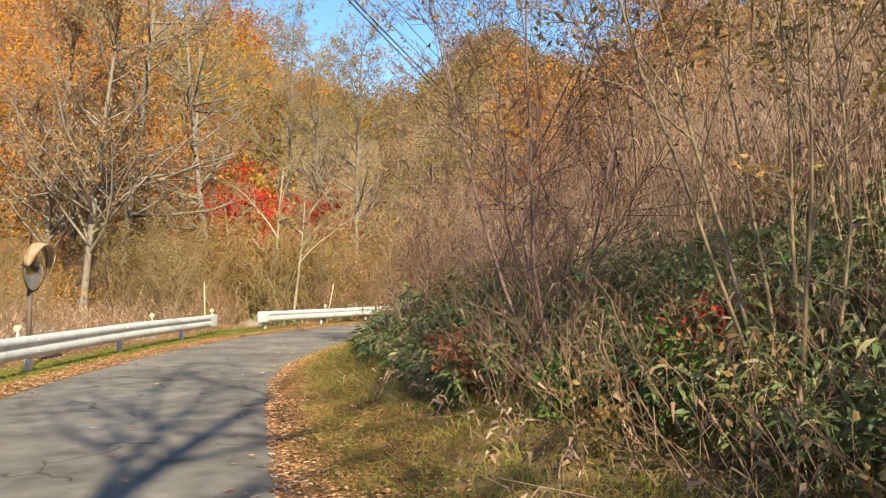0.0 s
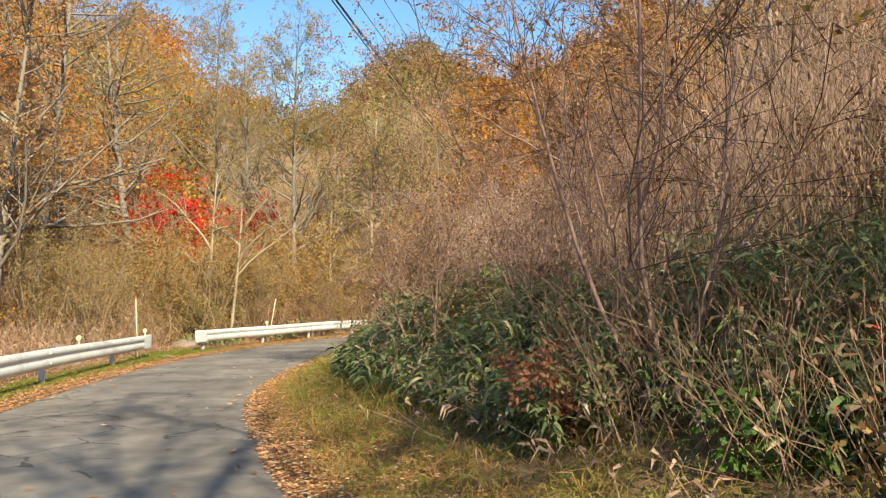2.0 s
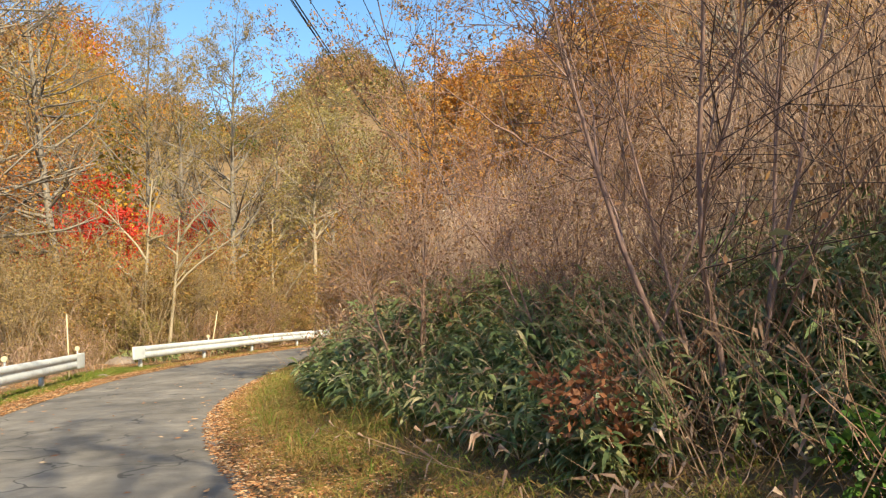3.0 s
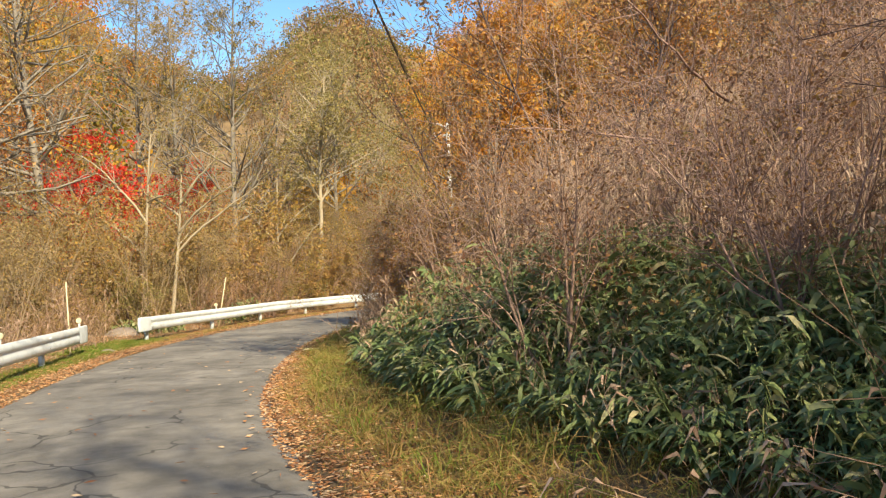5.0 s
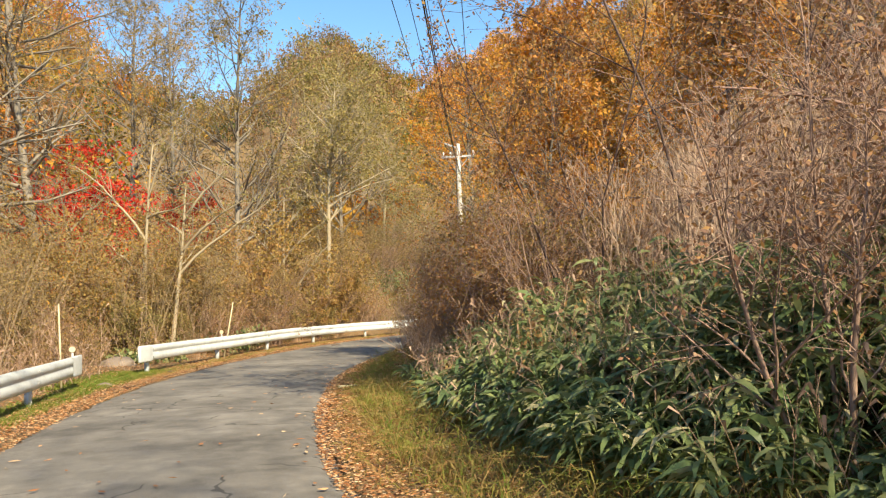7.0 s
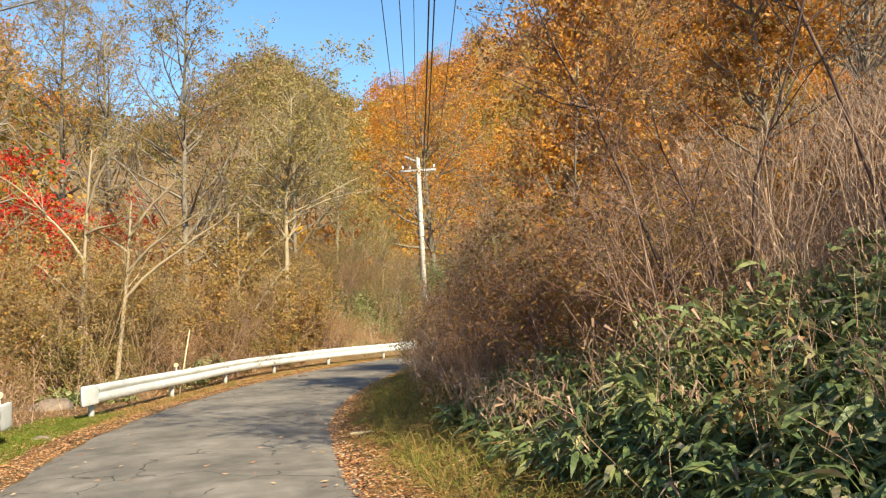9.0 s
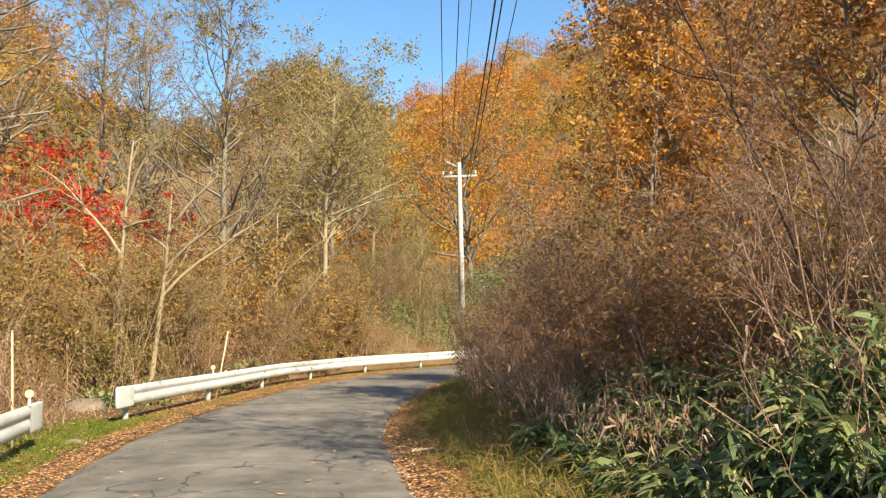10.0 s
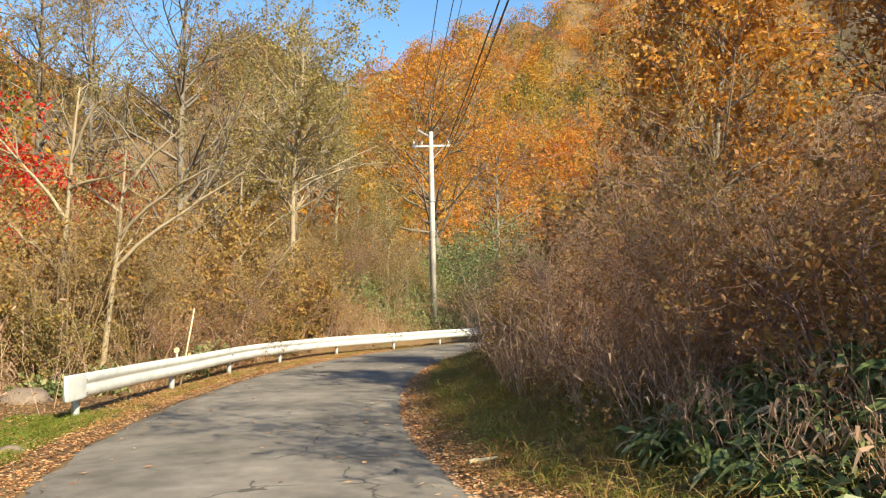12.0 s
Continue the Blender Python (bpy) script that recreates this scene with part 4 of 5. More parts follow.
thicket("undergrowth", *right_area(4, 44, 8, 34, 200, 146), 240, 146, (0.8, 3.0), 0.1, "tawny and orange thicket on the upper slope", (0.35, 1.0), WOODS, (0.5, 1.4))

thicket("undergrowth", *left_area(18, 38, 4.5, 13, 110, 149), 300, 149, (1.6, 6.5), 0.065, "orange leafed saplings under the bare trees", (0.42, 0.66), WOODS, (0.5, 1.3))
thicket("undergrowth", *left_area(40, 52, 1.2, 9, 120, 150), 260, 150, (0.8, 3.6), 0.09, "shaded olive green bushes behind the pole", (0.0, 0.5), SASA, (0.5, 1.2))
# dark hues put the shade of the gap past the pole into the leaves
gd = np.random.default_rng(151)
thicket("undergrowth", 10.6 + 6.5 * gd.random(34), 50.2 + 4.5 * gd.random(34), 420, 151, (2.5, 6.5), 0.12, "tall dark green thicket filling the shaded gap past the pole", (-0.2, 0.35), SASA, (0.7, 1.4))
thicket("undergrowth", *left_area(25, 32, 1.0, 3.0, 16, 147), 160, 147, (0.3, 0.9), 0.11, "patch of green bamboo grass behind the rail", (0.2, 0.7), SASA, (0.25, 0.5))
thicket("undergrowth", *left_area(40, 47, 1.5, 4.5, 26, 148), 200, 148, (0.5, 1.4), 0.1, "dark green bushes round the foot of the pole", (0.1, 0.6), SASA, (0.4, 0.9))

# ---- shrubs on the bank ----
shrubs = [
    tree("shrub", "brown leafless shrub with a haze of fine twigs on the bank", 51, 3.6, 0.03, (-0.1, 0), BARK_BROWN, LEAF_BROWN, 42, 0.12, (0.5, 0.3), 42, 2, 0.05, 0.12, 5, 6, "shrub", 0.05),
    tree("shrub", "brown shrub keeping some withered leaves on the bank", 52, 2.8, 0.03, (0, -0.1), BARK_BROWN, LEAF_BROWN, 45, 0.1, (0.5, 0.35), 48, 4, 0.06, 0.08, 6, 6, "shrub", 0.06),
    tree("shrub", "thicket shrub with sparse olive yellow leaves", 53, 3.2, 0.03, (0, 0), BARK_BROWN, LEAF_OLIVE, 40, 0.12, (0.5, 0.3), 45, 5, 0.065, 0.1, 5, 6, "shrub", 0.05),
]
gs = np.random.default_rng(60)
spots = []
for y0, y1, d0, d1, n in ((0, 4, 4.4, 8, 5), (4, 13, 3.4, 7, 9), (13, 22, 1.6, 5, 15), (22, 36, 1.4, 5, 10), (0, 36, 6, 18, 22)):
    x, y = right_area(y0, y1, d0, d1, n, int(gs.integers(1000)))
    spots += [(a, b) for a, b in zip(x, y)]
for k, (a, b) in enumerate(spots):
    src = shrubs[int(gs.integers(3))]
    small = 0.5 + 0.3 * gs.random() if b > 9 else 0.7 + 0.45 * gs.random()
    copy_thing(src, placed(src, a, b, 6.28 * gs.random(), small, 0.05))
for ob, (a, b) in zip(shrubs, ((0.75, 16.8), (1.6, 13.6), (1.0, 20.5))):
    ob.matrix_world = placed(ob, a, b, 0.0, 0.6)
vase = tree("small_tree", "dark plum brown tree forking low into a haze of twigs", 54, 5.0, 0.027, (-0.05, 0.02), BARK_PLUM, LEAF_BROWN, 46, 0.12, (0.5, 0.28), 42, 1, 0.05, 0.1, 5, 7, "tree", 0.06)
vase.matrix_world = placed(vase, 2.05, 4.35)
vase.children[0].data.materials[0] = BARK_DARK
big = tree("small_tree", "dark multi-stemmed tree with withered leaves high on the bank", 54, 11.0, 0.034, (-0.05, 0), BARK_DARK, LEAF_BROWN, 48, 0.3, (0.26, 0.16), 46, 8, 0.07, 0.1, 3, 7, "tree", 0.09)
big.matrix_world = placed(big, 2.4, 11.5, 2.1, 0.95)
copy_thing(big, placed(big, 3.1, 9.3, 2.1, 0.6))
# extra copy, added to throw a lacy shadow across the road
copy_thing(big, placed(big, 1.6, 13.2, 4.4, 0.75))
shoots = tree("small_tree", "clump of upright olive brown shoots with few yellowing leaves", 50, 5.4, 0.019, (-0.04, 0), BARK_TAN, LEAF_OLIVE, 48, 0.25, (0.34, 0.2), 32, 4, 0.06, 0.14, 6, 5, "tree", 0.06)
shoots.matrix_world = placed(shoots, 3.0, 1.6)
for a, b, s in ((4.3, 2.2, 0.9), (1.15, 17.1, 0.72)):
    copy_thing(shoots, placed(shoots, a, b, a * 5, s))
dusk = tree("shrub", "dark red brown shrub, a haze of fine bare twigs", 67, 3.5, 0.024, (-0.1, 0), BARK_PLUM, LEAF_BROWN, 45, 0.12, (0.5, 0.3), 44, 2, 0.045, 0.1, 6, 7, "shrub", 0.06)
dusk.matrix_world = placed(dusk, 1.7, 6.6, 0, 0.75)
for a, b, s in ((2.3, 5.4, 0.7), (2.2, 7.0, 0.85), (3.2, 7.8, 0.9), (2.6, 8.8, 1.15), (1.35, 8.9, 0.85)):
    copy_thing(dusk, placed(dusk, a, b, a * 5, s))
# unseen shrubs beside the start, added to shade the foot of the bank
for a, b, s in ((2.7, -4.4, 0.85), (3.7, -3.2, 0.8), (3.4, -6.0, 0.9), (3.2, -2.0, 0.6), (2.6, -1.0, 0.4), (4.4, -4.6, 0.9)):
    copy_thing(dusk, placed(dusk, a, b, a * 5, s))


def bare_branch(p, q, sag, r, label, seed):
    """A long bare limb from p out to q, with side twigs."""
    g = np.random.default_rng(seed)
    w = np.linspace(0, 1, 9)[:, None]
    line = np.array(p) * (1 - w) + np.array(q) * w - np.array([0, 0, 4 * sag]) * w * (1 - w) + 0.02 * g.normal(size=(9, 3))
    P, R = line[None], (r * np.linspace(1, 0.3, 9))[None]
    P1, R1 = sprout(P, R, 9, (0.3, 0.14), 34, g, 4, 0.25, 0.04, 0.1, 0.5)
    P2, R2 = sprout(P1, R1, 4, (0.5, 0.3), 40, g, 3, 0.2, 0.03, 0.14, 0.6)
    V, F = joined([tubes(P, R, 6), tubes(P1, R1, 4), tubes(P2, np.maximum(R2, 0.002), 3)])
    return tagged(new("bare_branch", grid_mesh("bare_branch", V, F, BARK_PLUM, None, True)), label, "branch", "bare limbs over the bank")


bare_branch((3.1, 9.3, 2.5), (0.5, 8.9, 2.75), -0.1, 0.02, "long bare reddish limb reaching out over the bamboo grass", 1)
bare_branch((3.0, 9.2, 3.1), (0.9, 7.6, 3.7), 0.05, 0.018, "long bare reddish limb reaching up over the bank", 2)
bare_branch((3.15, 9.2, 1.9), (1.6, 7.4, 1.75), 0.12, 0.016, "drooping bare limb above the bamboo grass", 3)
oak = tree("oak_tree", "small oak holding russet orange leaves on the bank", 68, 5.6, 0.05, (0.03, 0), BARK_GREY, LEAF_RUSSET, 56, 0.2, (0.3, 0.17), 55, 13, 0.075, 0.06, 1, 7)
oak.matrix_world = placed(oak, 3.4, 19.7, 0, 1.22)
copy_thing(oak, placed(oak, 7.0, 24.0, 2.0, 1.0))
copy_thing(oak, placed(oak, 8.2, 20.0, 4.0, 1.2))
edge_bush = tree("shrub", "rounded brown and olive leafy shrub at the road edge", 69, 2.9, 0.025, (-0.06, 0), BARK_PLUM, LEAF_TAWNY, 40, 0.06, (0.5, 0.35), 46, 5, 0.075, 0.06, 6, 5, "shrub", 0.08)
edge_bush.matrix_world = placed(edge_bush, 0.9, 15.2, 0, 0.8)
copy_thing(edge_bush, placed(edge_bush, 1.3, 16.4, 2.0, 0.9))
# the last three are unseen, added beside the start to shade the bank
for a, b, s in ((1.15, 14.4, 0.82), (2.9, 20.3, 1.35), (3.6, 22.6, 1.3), (3.2, -1.8, 0.95), (4.0, -3.2, 1.1), (2.9, -3.8, 0.9)):
    copy_thing(edge_bush, placed(edge_bush, a, b, a * 5, s))
for a, b, s in ((1.0, 16.6, 0.8), (1.2, 18.8, 0.75), (1.7, 20.8, 0.8), (2.8, 23.0, 0.85), (4.2, 25.6, 0.9)):
    copy_thing(edge_bush, placed(edge_bush, a, b, a * 5, s))
brush = tree("shrub", "tan brush of many upright stems behind the rail", 59, 4.2, 0.022, (0, 0), BARK_TAN, TAWNY_LEAF, 48, 0.15, (0.42, 0.25), 32, 4, 0.06, 0.14, 9, 6, "shrub", 0.04)
brush.matrix_world = placed(brush, -5.5, 28)
gb = np.random.default_rng(64)
for a, b in zip(*left_area(20, 46, 1.8, 8, 46, 65)):
    copy_thing(brush, placed(brush, a, b, 6.28 * gb.random(), 0.6 + 0.5 * gb.random()))
for a, b in zip(*left_area(5, 22, 3, 10, 14, 66)):
    copy_thing(brush, placed(brush, a, b, 6.28 * gb.random(), 0.3 + 0.25 * gb.random()))
bush = tree("leafy_bush", "low bush of bright green leaves at the bank foot", 55, 0.55, 0.01, (0, 0), BARK_BROWN, LEAF_GREEN, 18, 0.1, (0.6, 0.4), 50, 5, 0.07, 0.1, 4, 4, "bush", 0.06)
bush.matrix_world = placed(bush, 2.1, 2.8)
for a, b, s in ((2.7, 1.9, 1.0), (2.4, 3.9, 0.8)):
    copy_thing(bush, placed(bush, a, b, b, s))
red = tree("red_bush", "small bush of scarlet leaves among dry stalks", 56, 0.7, 0.01, (0, 0), BARK_BROWN, LEAF_RED, 14, 0.3, (0.5, 0.4), 50, 4, 0.06, 0.1, 3, 4, "bush", 0.06)
red.matrix_world = placed(red, 2.78, 2.5)
rus = tree("rusty_bush", "small bush of rust brown leaves in the bamboo grass", 57, 0.75, 0.01, (0, 0), BARK_BROWN, LEAF_RUST, 16, 0.2, (0.5, 0.4), 50, 5, 0.06, 0.1, 3, 4, "bush", 0.06)
rus.matrix_world = placed(rus, 1.3, 4.35)

# thin shrubs leaning out over the road edge
lean_shrub = tree("shrub", "slender shrub of fine red brown twigs leaning over the road edge", 58, 4.2, 0.035, (-0.22, 0.05), BARK_BROWN, LEAF_BROWN, 44, 0.18, (0.45, 0.3), 45, 2, 0.055, 0.06, 3, 7, "shrub", 0.05)
lean_shrub.matrix_world = placed(lean_shrub, 0.7, 8.3, 0, 0.75)
for a, b, s in ((0.9, 17.8, 0.55), (2.2, 21.5, 0.6)):
    copy_thing(lean_shrub, placed(lean_shrub, a, b, 0.5 * math.sin(a * 9), s))
gl = np.random.default_rng(61)
xs, ys = left_area(6, 46, 3.0, 16, 40, 62)
xt, yt = left_area(21, 46, 1.6, 6, 36, 63)
for a, b in zip(np.r_[xs, xt], np.r_[ys, yt]):
    o = shrubs[int(gl.integers(3))]
    copy_thing(o, placed(o, a, b, 6.28 * gl.random(), 0.7 + 0.7 * gl.random(), 0.05))

# ---- trees ----
t_grey = tree("tall_tree", "tall grey-barked tree with long bare limbs", 71, 15, 0.19, (-0.13, 0), BARK_GREY, LEAF_OLIVE, 34, 0.22, (0.34, 0.2), 66, 5, 0.085, 0.02)
t_grey.matrix_world = placed(t_grey, -8.6, 30.6)
t_olive = tree("tall_tree", "tall slender tree with thinning olive yellow leaves", 72, 14, 0.16, (0.02, 0), BARK_GREY, LEAF_OLIVE, 44, 0.25, (0.34, 0.16), 52, 13, 0.095, 0.12)
t_olive.matrix_world = placed(t_olive, -3.1, 37.4)
t_crown = tree("tree", "tree with a round crown of drooping yellow green leaves", 73, 10.5, 0.14, (0.03, 0), BARK_PALE, LEAF_YELLOW, 44, 0.42, (0.4, 0.25), 52, 11, 0.12, 0.06)
t_crown.matrix_world = placed(t_crown, 0.6, 38.8)
scrub = tree("shrub", "tangled shrub of curled brown leaves behind the guard rail", 91, 3.4, 0.03, (0.05, 0), BARK_BROWN, LEAF_OLIVE, 40, 0.1, (0.5, 0.35), 52, 8, 0.1, 0.05, 6, 6, "shrub", 0.07)
scrub.matrix_world = placed(scrub, -6.6, 28.6)
scrub_positions = ((-7.9, 30.2, 1.1), (-5.9, 31.4, 1.15), (-4.6, 31.8, 0.9), (-3.4, 33.6, 1.05), (-2.2, 34.6, 0.85), (-0.9, 36.2, 1.1), (-0.1, 37.4, 0.85), (1.0, 38.9, 1.0), (-9.4, 29.0, 1.2), (-3.9, 35.6, 1.3), (-6.9, 33.6, 1.2), (-1.6, 38.6, 1.3))
for a, b, s in scrub_positions:
    copy_thing(scrub, placed(scrub, a, b, a * 5, s))
dim = tree("shrub", "low dark olive shrub behind the guard rail", 92, 2.2, 0.022, (-0.05, 0), BARK_DARK, LEAF_YELLOW, 40, 0.05, (0.55, 0.4), 55, 7, 0.09, 0.04, 7, 6, "shrub", 0.07)
dim.matrix_world = placed(dim, -5.8, 27.6, 0, 0.7)
for a, b, s in ((-7.4, 28.4, 0.9), (-4.9, 30.4, 0.8), (-3.7, 31.9, 0.85), (-2.4, 33.6, 0.8), (-1.1, 35.4, 0.85), (-8.6, 27.2, 0.8), (0.2, 37.2, 0.8), (-5.4, 33.4, 1.2)):
    copy_thing(dim, placed(dim, a, b, b * 3, s))


def sapling(x, y, label, seed, h, lean, limbs, across=(0.94, -0.35)):
    """A pale sapling: a slender trunk and long slanting limbs (height, reach across, rise)."""
    g = np.random.default_rng(seed)
    ob = thing("pale_tree", label, "tree", placed(None, x, y))
    P, R = trunk_line(h, lean, g, 9, 0.03, 0.075, 0.3)
    ax = np.array([*across, 0])
    lines, radii = [], []
    for z, reach, rise in limbs:
        f = z / h * 8
        i = min(int(f), 7)
        p = P[0, i] + (P[0, i + 1] - P[0, i]) * (f - i)
        w = np.linspace(0, 1, 7)[:, None]
        depth = np.array([-across[1], across[0], 0]) * 0.3 * g.normal()
        q = p + (ax * reach + depth) * w + np.array([0, 0, rise]) * w**0.8 + 0.035 * g.normal(size=(7, 3)) * w
        lines.append(q)
        radii.append(0.046 * np.linspace(1, 0.35, 7))
    L, LR = np.array(lines), np.array(radii)
    part_of("trunk", grid_mesh("trunk", *tubes(P, R, 8), BARK_PALE, None, True), ob)
    for k in range(len(L)):
        part_of("limb", grid_mesh("limb", *tubes(L[k : k + 1], LR[k : k + 1], 6), BARK_PALE, None, True), ob)
    P2, R2 = sprout(np.concatenate([L, P[:, 2:]]), np.concatenate([LR, R[:, 2:]]), 7, (0.35, 0.22), 38, g, 4, 0.35, 0.1, 0.1, 0.5)
    P3, R3 = sprout(P2, R2, 4, (0.5, 0.35), 40, g, 3, 0.2, 0.06, 0.14, 0.6)
    part_of("branchwork", grid_mesh("branchwork", *joined([tubes(P2, R2, 4), tubes(P3, np.maximum(R3, 0.003), 3)]), BARK_PALE, None, True), ob)
    C, T = on_lines(P3, 3, g, 0.3)
    V, F = leaf_quads(C, T + g.normal(size=C.shape) * 0.8 + np.array([0, 0, -0.4]), 0.06 + 0.05 * g.random(len(C)), 0.045, g)
    part_of("crown", grid_mesh("crown", V, F, LEAF_YELLOW), ob)
    return ob


sapling(-5.75, 29.3, "pale bare sapling forking widely behind the rail", 74, 6.6, (0.04, 0), ((3.6, -2.0, 2.3), (4.3, 1.5, 0.3), (2.4, -1.4, 1.2), (4.9, 0.9, 1.6)))
sapling(-4.84, 28.9, "pale bare sapling with two long slanting limbs", 75, 5.2, (0.12, 0), ((2.6, 2.8, 2.1), (3.3, 2.1, 1.4), (4.2, 1.3, 1.5), (3.8, -1.2, 0.8)))
sapling(-1.3, 36.0, "pale sapling with a leaning side limb", 76, 6.0, (0.02, 0), ((1.4, 1.9, 2.6), (3.4, 1.5, 1.4), (3.0, -1.6, 1.8), (4.4, 0.8, 1.2)))
sapling(-7.9, 31.5, "pale crooked sapling beside the maple", 77, 5.5, (-0.05, 0), ((2.2, 1.6, 2.1), (3.0, -1.5, 1.4), (3.9, 1.2, 1.2)))
t_orange = tree("autumn_tree", "broad tree in full orange autumn leaf", 75, 8.5, 0.15, (0, 0), BARK_GREY, LEAF_ORANGE, 44, 0.28, (0.5, 0.3), 58, 11, 0.11, 0.1)
t_orange.matrix_world = placed(t_orange, 18.0, 59, 0, 1.25)
copy_thing(t_orange, placed(t_orange, 12.4, 55.4, 1.7, 1.25))
t_red = tree("maple_tree", "scarlet maple with layered leaves among bare trees", 76, 6.5, 0.09, (0.05, 0), BARK_GREY, LEAF_RED, 34, 0.28, (0.48, 0.33), 70, 11, 0.15, 0.0)
t_red.matrix_world = placed(t_red, -8.4, 34.2, 0.5, 0.9)
copy_thing(t_red, placed(t_red, -10.4, 34.3, 2.5, 0.62))
copy_thing(t_red, placed(t_red, -5.2, 42, 2.5, 0.7))
t_brown = tree("tree", "grey tree with sparse withered brown leaves", 77, 11, 0.13, (0.04, 0.02), BARK_GREY, LEAF_BROWN, 40, 0.22, (0.4, 0.2), 52, 11, 0.1, 0.1)
t_brown.matrix_world = placed(t_brown, -9.7, 20.5)
copy_thing(t_crown, placed(t_crown, 7.1, 48.2, 2.2, 0.5))
copy_thing(t_crown, placed(t_crown, 4.9, 47.0, 0.7, 0.42))
gt = np.random.default_rng(80)
sources = [t_grey, t_olive, t_brown, t_orange, t_olive, t_brown, t_crown]
near_trees = [(-12, 22, 2), (-10.5, 25, 0), (-14, 28, 3), (-12.5, 33, 2), (-16, 36, 3), (-11, 41, 2), (-6.2, 45, 1), (-2, 45, 2), (2.5, 46, 4), (-14, 45, 0), (-9, 50, 1), (2, 55, 6), (6, 54, 6), (-19, 30, 2), (-21, 40, 3), (-17, 22, 2), (-14.5, 17, 1), (-22, 33, 1), (-26, 45, 3), (-14, 56, 2)]
for x, y, k in near_trees:
    s = sources[k]
    copy_thing(s, placed(s, x + gt.normal() * 0.4, y + gt.normal() * 0.4, 6.28 * gt.random(), 0.75 + 0.4 * gt.random(), 0.1))
for x, y, s, k in ((15.5, 34, 0.85, 3), (19, 37, 0.8, 1), (22, 47, 1.0, 3), (12, 30, 0.6, 2), (25, 40, 0.9, 6), (28, 52, 1.0, 1), (13, 22, 0.8, 2), (9, 14, 0.7, 2), (15, 9, 0.9, 3), (11, 3, 0.9, 2), (20, 28, 0.9, 1)):
    o = sources[k]
    copy_thing(o, placed(o, x, y, 6.28 * gt.random(), s, 0.1))
# unseen trees added behind the walk's start; their shadows fall along road and bank
for x, y, s, k, rz, tilt in ((-0.7, -11.3, 1.2, 0, 0.0, 0.48), (5.6, -3.6, 0.5, 1, 4.0, 0), (-2.6, -10, 0.9, 1, 4.0, 0), (6.4, -17, 1.2, 2, 0.4, 0), (-5.5, -6, 0.8, 3, 0.5, 0)):
    o = sources[k]
    copy_thing(o, placed(o, x, y, rz, s, 0.1, (0, tilt)))


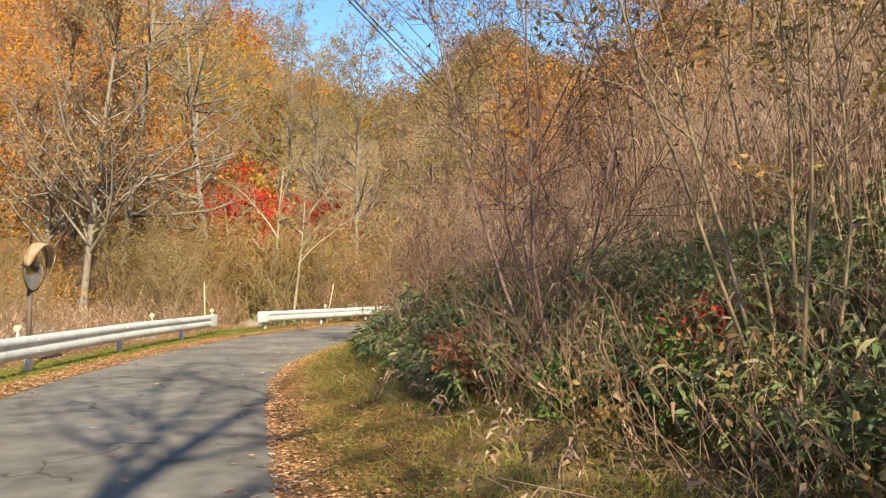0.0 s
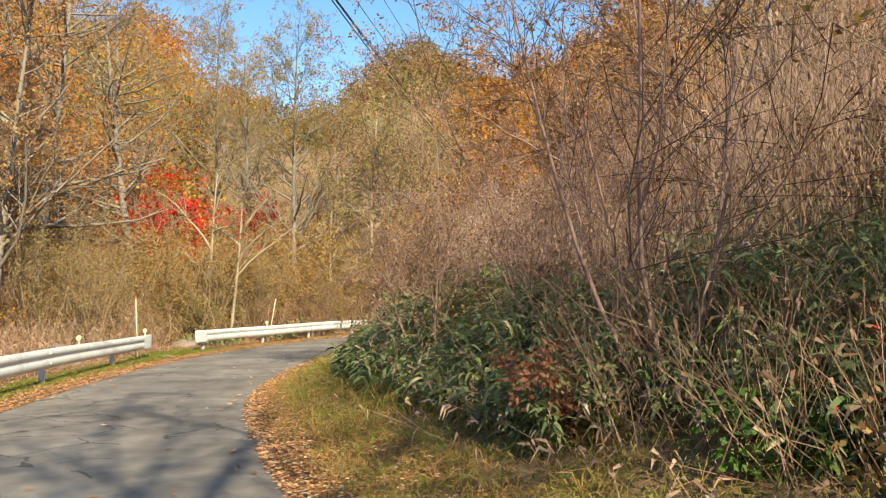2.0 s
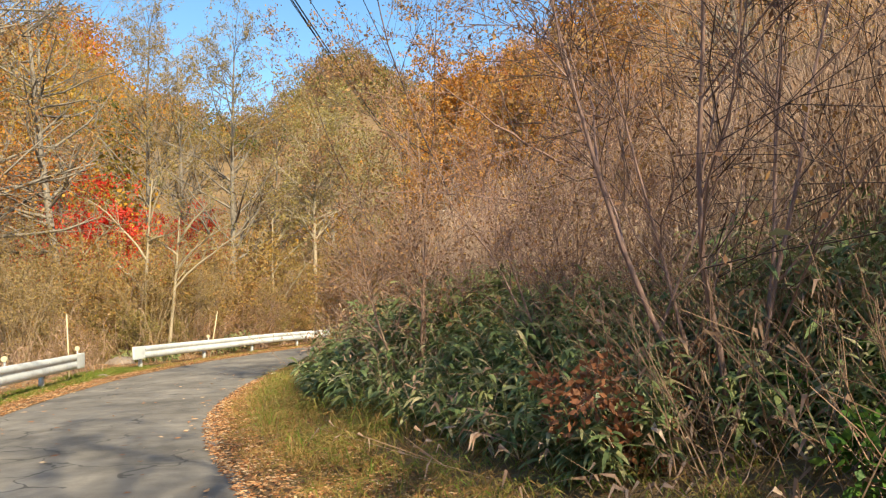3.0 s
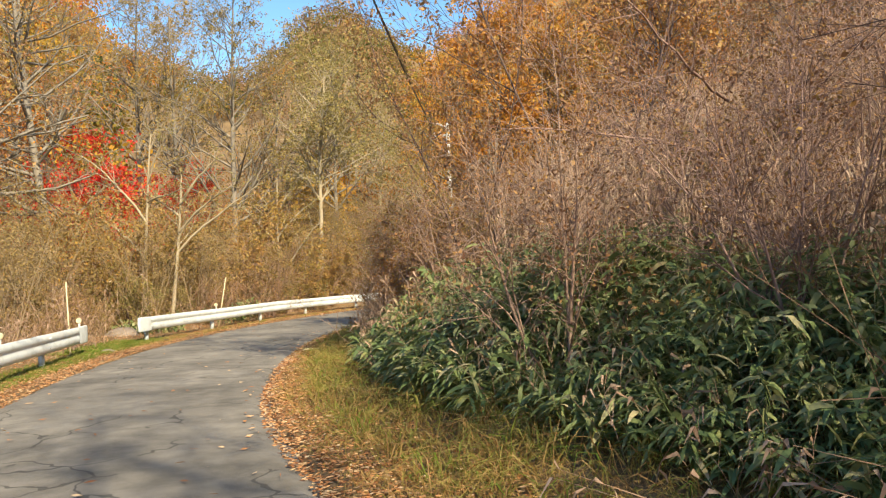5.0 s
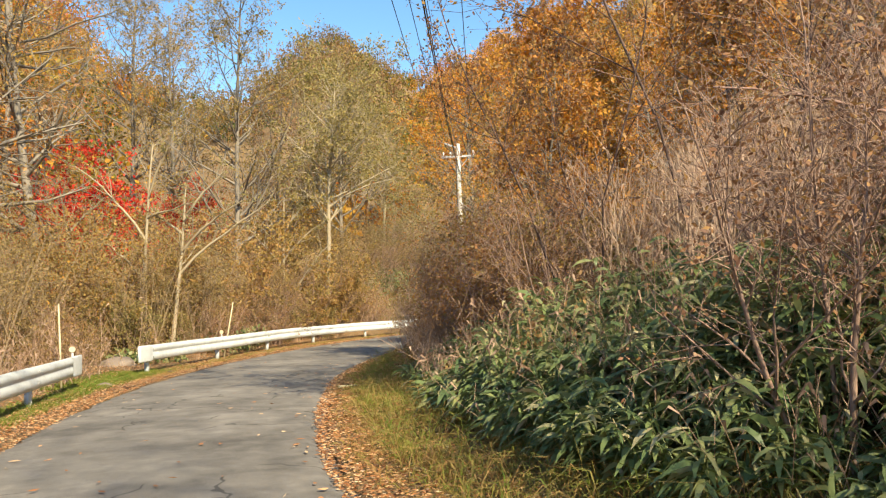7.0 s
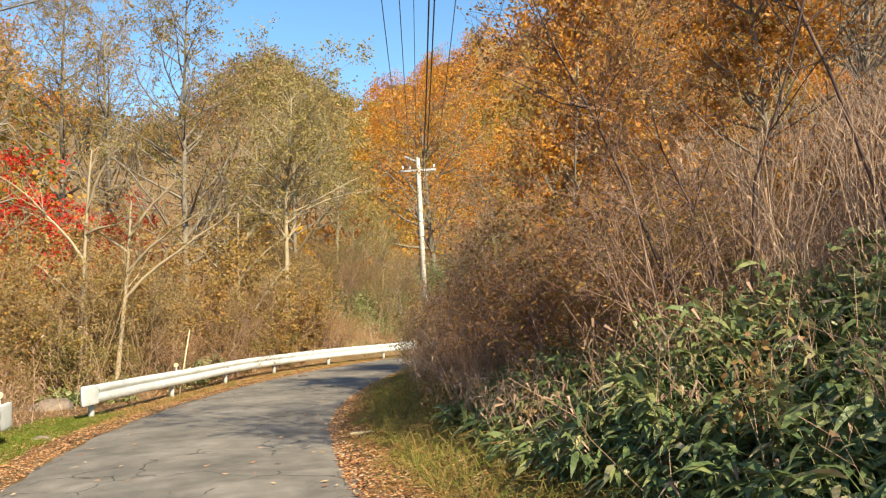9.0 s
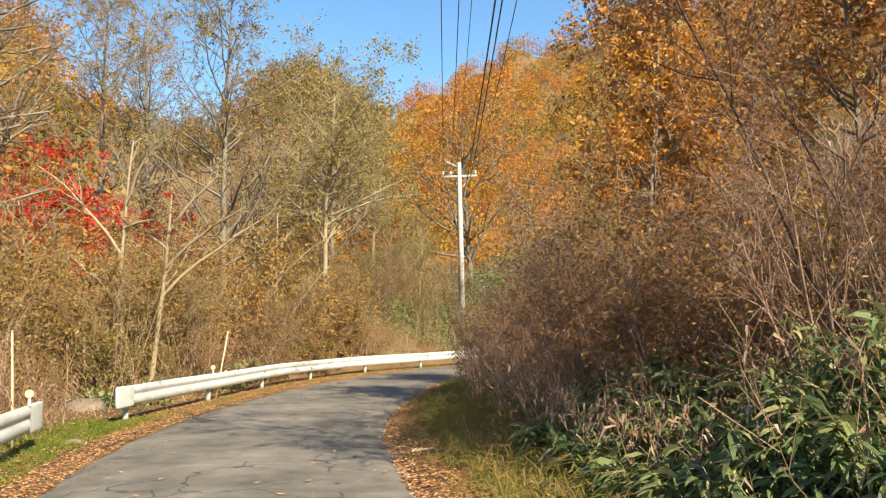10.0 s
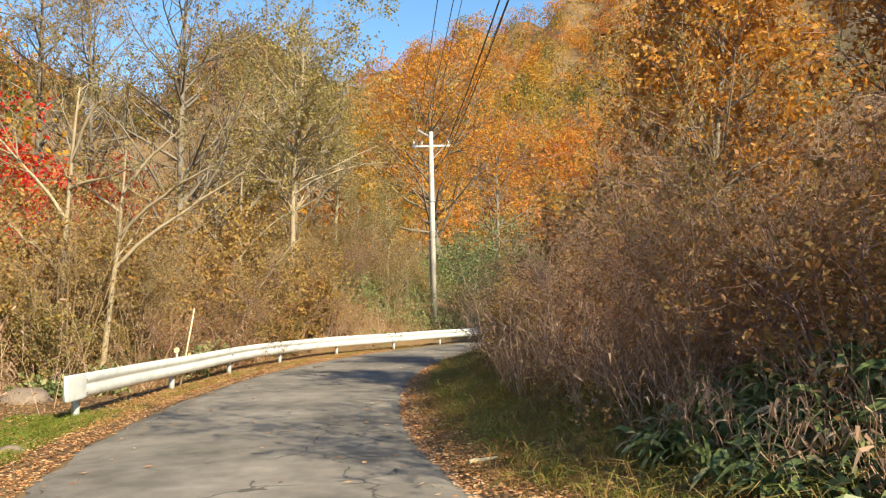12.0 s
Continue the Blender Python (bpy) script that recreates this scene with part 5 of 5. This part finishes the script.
# ---- woods on the hillsides ----
def hill_woods(n, leaves, seed, r0, r1, a0, a1, size, label):
    """Crowns of many leaf clumps with ragged outlines, over trunks, on the slopes."""
    g = np.random.default_rng(seed)
    r = np.sqrt(r0**2 + (r1**2 - r0**2) * g.random(n))
    az = np.radians(a0 + (a1 - a0) * g.random(n))
    x, y = -1.5 + r * np.sin(az), 3 + r * np.cos(az)
    ok = (side_of(LEFT, x, y) < -9) | (side_of(RIGHT, x, y) > 14)
    x, y, r = x[ok], y[ok], r[ok]
    z = height(x, y)
    # no crown of the nearer slopes stands above the ridges behind
    deg = np.degrees(np.arctan2(x + 1.5, y - 3))
    low = (r > 140) | ((z + 8.0) / r < np.tan(np.radians(np.interp(deg, AZ, EL) - np.interp(deg, [-14, -9, 12, 30], [-12.0, 2.0, 3.0, 2.0]))))
    x, y, r, z = x[low], y[low], r[low], z[low]
    n = len(x)
    patch = 0.5 + 0.5 * np.sin(x * 0.045 + 1.1) * np.sin(y * 0.037 + 0.4) + 0.2 * np.sin(x * 0.16 + y * 0.11)
    deg = np.degrees(np.arctan2(x + 1.5, y - 3))
    kind = np.interp(deg, [-40, -10, -5, 9, 13, 20, 60], [0.52, 0.46, 0.2, 0.14, 0.4, 0.45, 0.5]) if r0 > 75 else np.interp(deg, [-40, -12, 5, 12, 30], [0.46, 0.32, 0.22, 0.5, 0.55])
    hue = np.clip(kind + 0.4 * (patch - 0.5) + 0.19 * g.normal(size=n), 0.0, 0.97)
    # the cone-shaped peak straight ahead: mostly bare brown woods, some dark evergreens
    peak = (deg > -6) & (deg < 10.5) & (r > 95)
    pick = g.random(n)
    hue = np.where(peak, np.where(pick < 0.6, 0.98 + 0.14 * g.random(n), np.where(pick < 0.9, -0.08 + 0.22 * g.random(n), 0.1 + 0.4 * g.random(n))), hue)
    H = (5.5 + 4.5 * g.random(n)) * (0.8 + 0.2 * size)
    W = H * (0.32 + 0.14 * g.random(n))
    k = leaves
    q = unit(g.normal(size=(n, k, 3))) * (0.45 + 0.55 * g.random((n, k, 1)) ** 0.5)
    lobes = unit(g.normal(size=(n, 5, 3)))
    bump = 0.75 + 0.4 * np.max(np.einsum("nkc,njc->nkj", unit(q), lobes), 2)[..., None]
    q = q * bump
    C = np.stack([x[:, None] + q[..., 0] * W[:, None], y[:, None] + q[..., 1] * W[:, None], z[:, None] + H[:, None] * (0.62 + 0.4 * q[..., 2])], -1).reshape(-1, 3)
    A = (q + 0.9 * g.normal(size=q.shape)).reshape(-1, 3)
    L = size * (0.5 + g.random(n * k))
    leaf = leaf_quads(C, A, L, L * 0.75, g)
    foot = np.stack([x, y, z - 0.4], 1)
    top = np.stack([x + 0.3 * g.normal(size=n), y, z + H * 0.8], 1)
    tr = tubes(np.stack([foot, top], 1), np.stack([H * 0.014, H * 0.005], 1), 4)
    V, F = joined([leaf, tr])
    me = grid_mesh("hill_woods", V, F, WOODS, np.r_[np.repeat(hue, k), np.full(len(tr[1]), 1.0)])
    return stuff("hill_woods", me, label, "woods")


hill_woods(100, 620, 95, 30, 56, -70, 12, 0.19, "yellow olive and orange woods at the foot of the slope")
hill_woods(300, 300, 91, 44, 85, -75, 11, 0.34, "orange, yellow and brown autumn woods on the near slope")
hill_woods(700, 220, 92, 80, 170, -45, 50, 0.38, "orange and brown autumn woods on the hillside")
hill_woods(2300, 130, 93, 150, 330, -12, 45, 0.5, "distant orange and yellow autumn woods on the mountain")
hill_woods(350, 60, 94, 40, 140, 60, 285, 0.9, "autumn woods on the slopes around")


# ---- fallen pieces on the verge and road ----
def fallen_stick(x, y, length, r, rz, label, material):
    g = np.random.default_rng(int(100 * length))
    w = np.linspace(0, 1, 6)
    line = np.stack([x + length * w * math.cos(rz), y + length * w * math.sin(rz), 0.05 + r + 0.012 * g.random(6)], 1)
    line[:, 0] += 0.015 * np.sin(w * 5)
    return tagged(new("fallen_stick", grid_mesh("fallen_stick", *tubes(line[None], np.linspace(r, r * 0.5, 6)[None], 7), material, None, True)), label, "stick", "fallen sticks")


fallen_stick(-1.05, 17.7, 0.34, 0.022, 0.2, "pale bleached stick lying in the verge", CANE)
fallen_stick(-4.3, 22.9, 0.22, 0.014, 1.2, "short dark stick lying on the asphalt edge", RUST)
fallen_stick(0.1, 31.2, 0.35, 0.025, 0.4, "short dark stick lying on the asphalt", RUST)
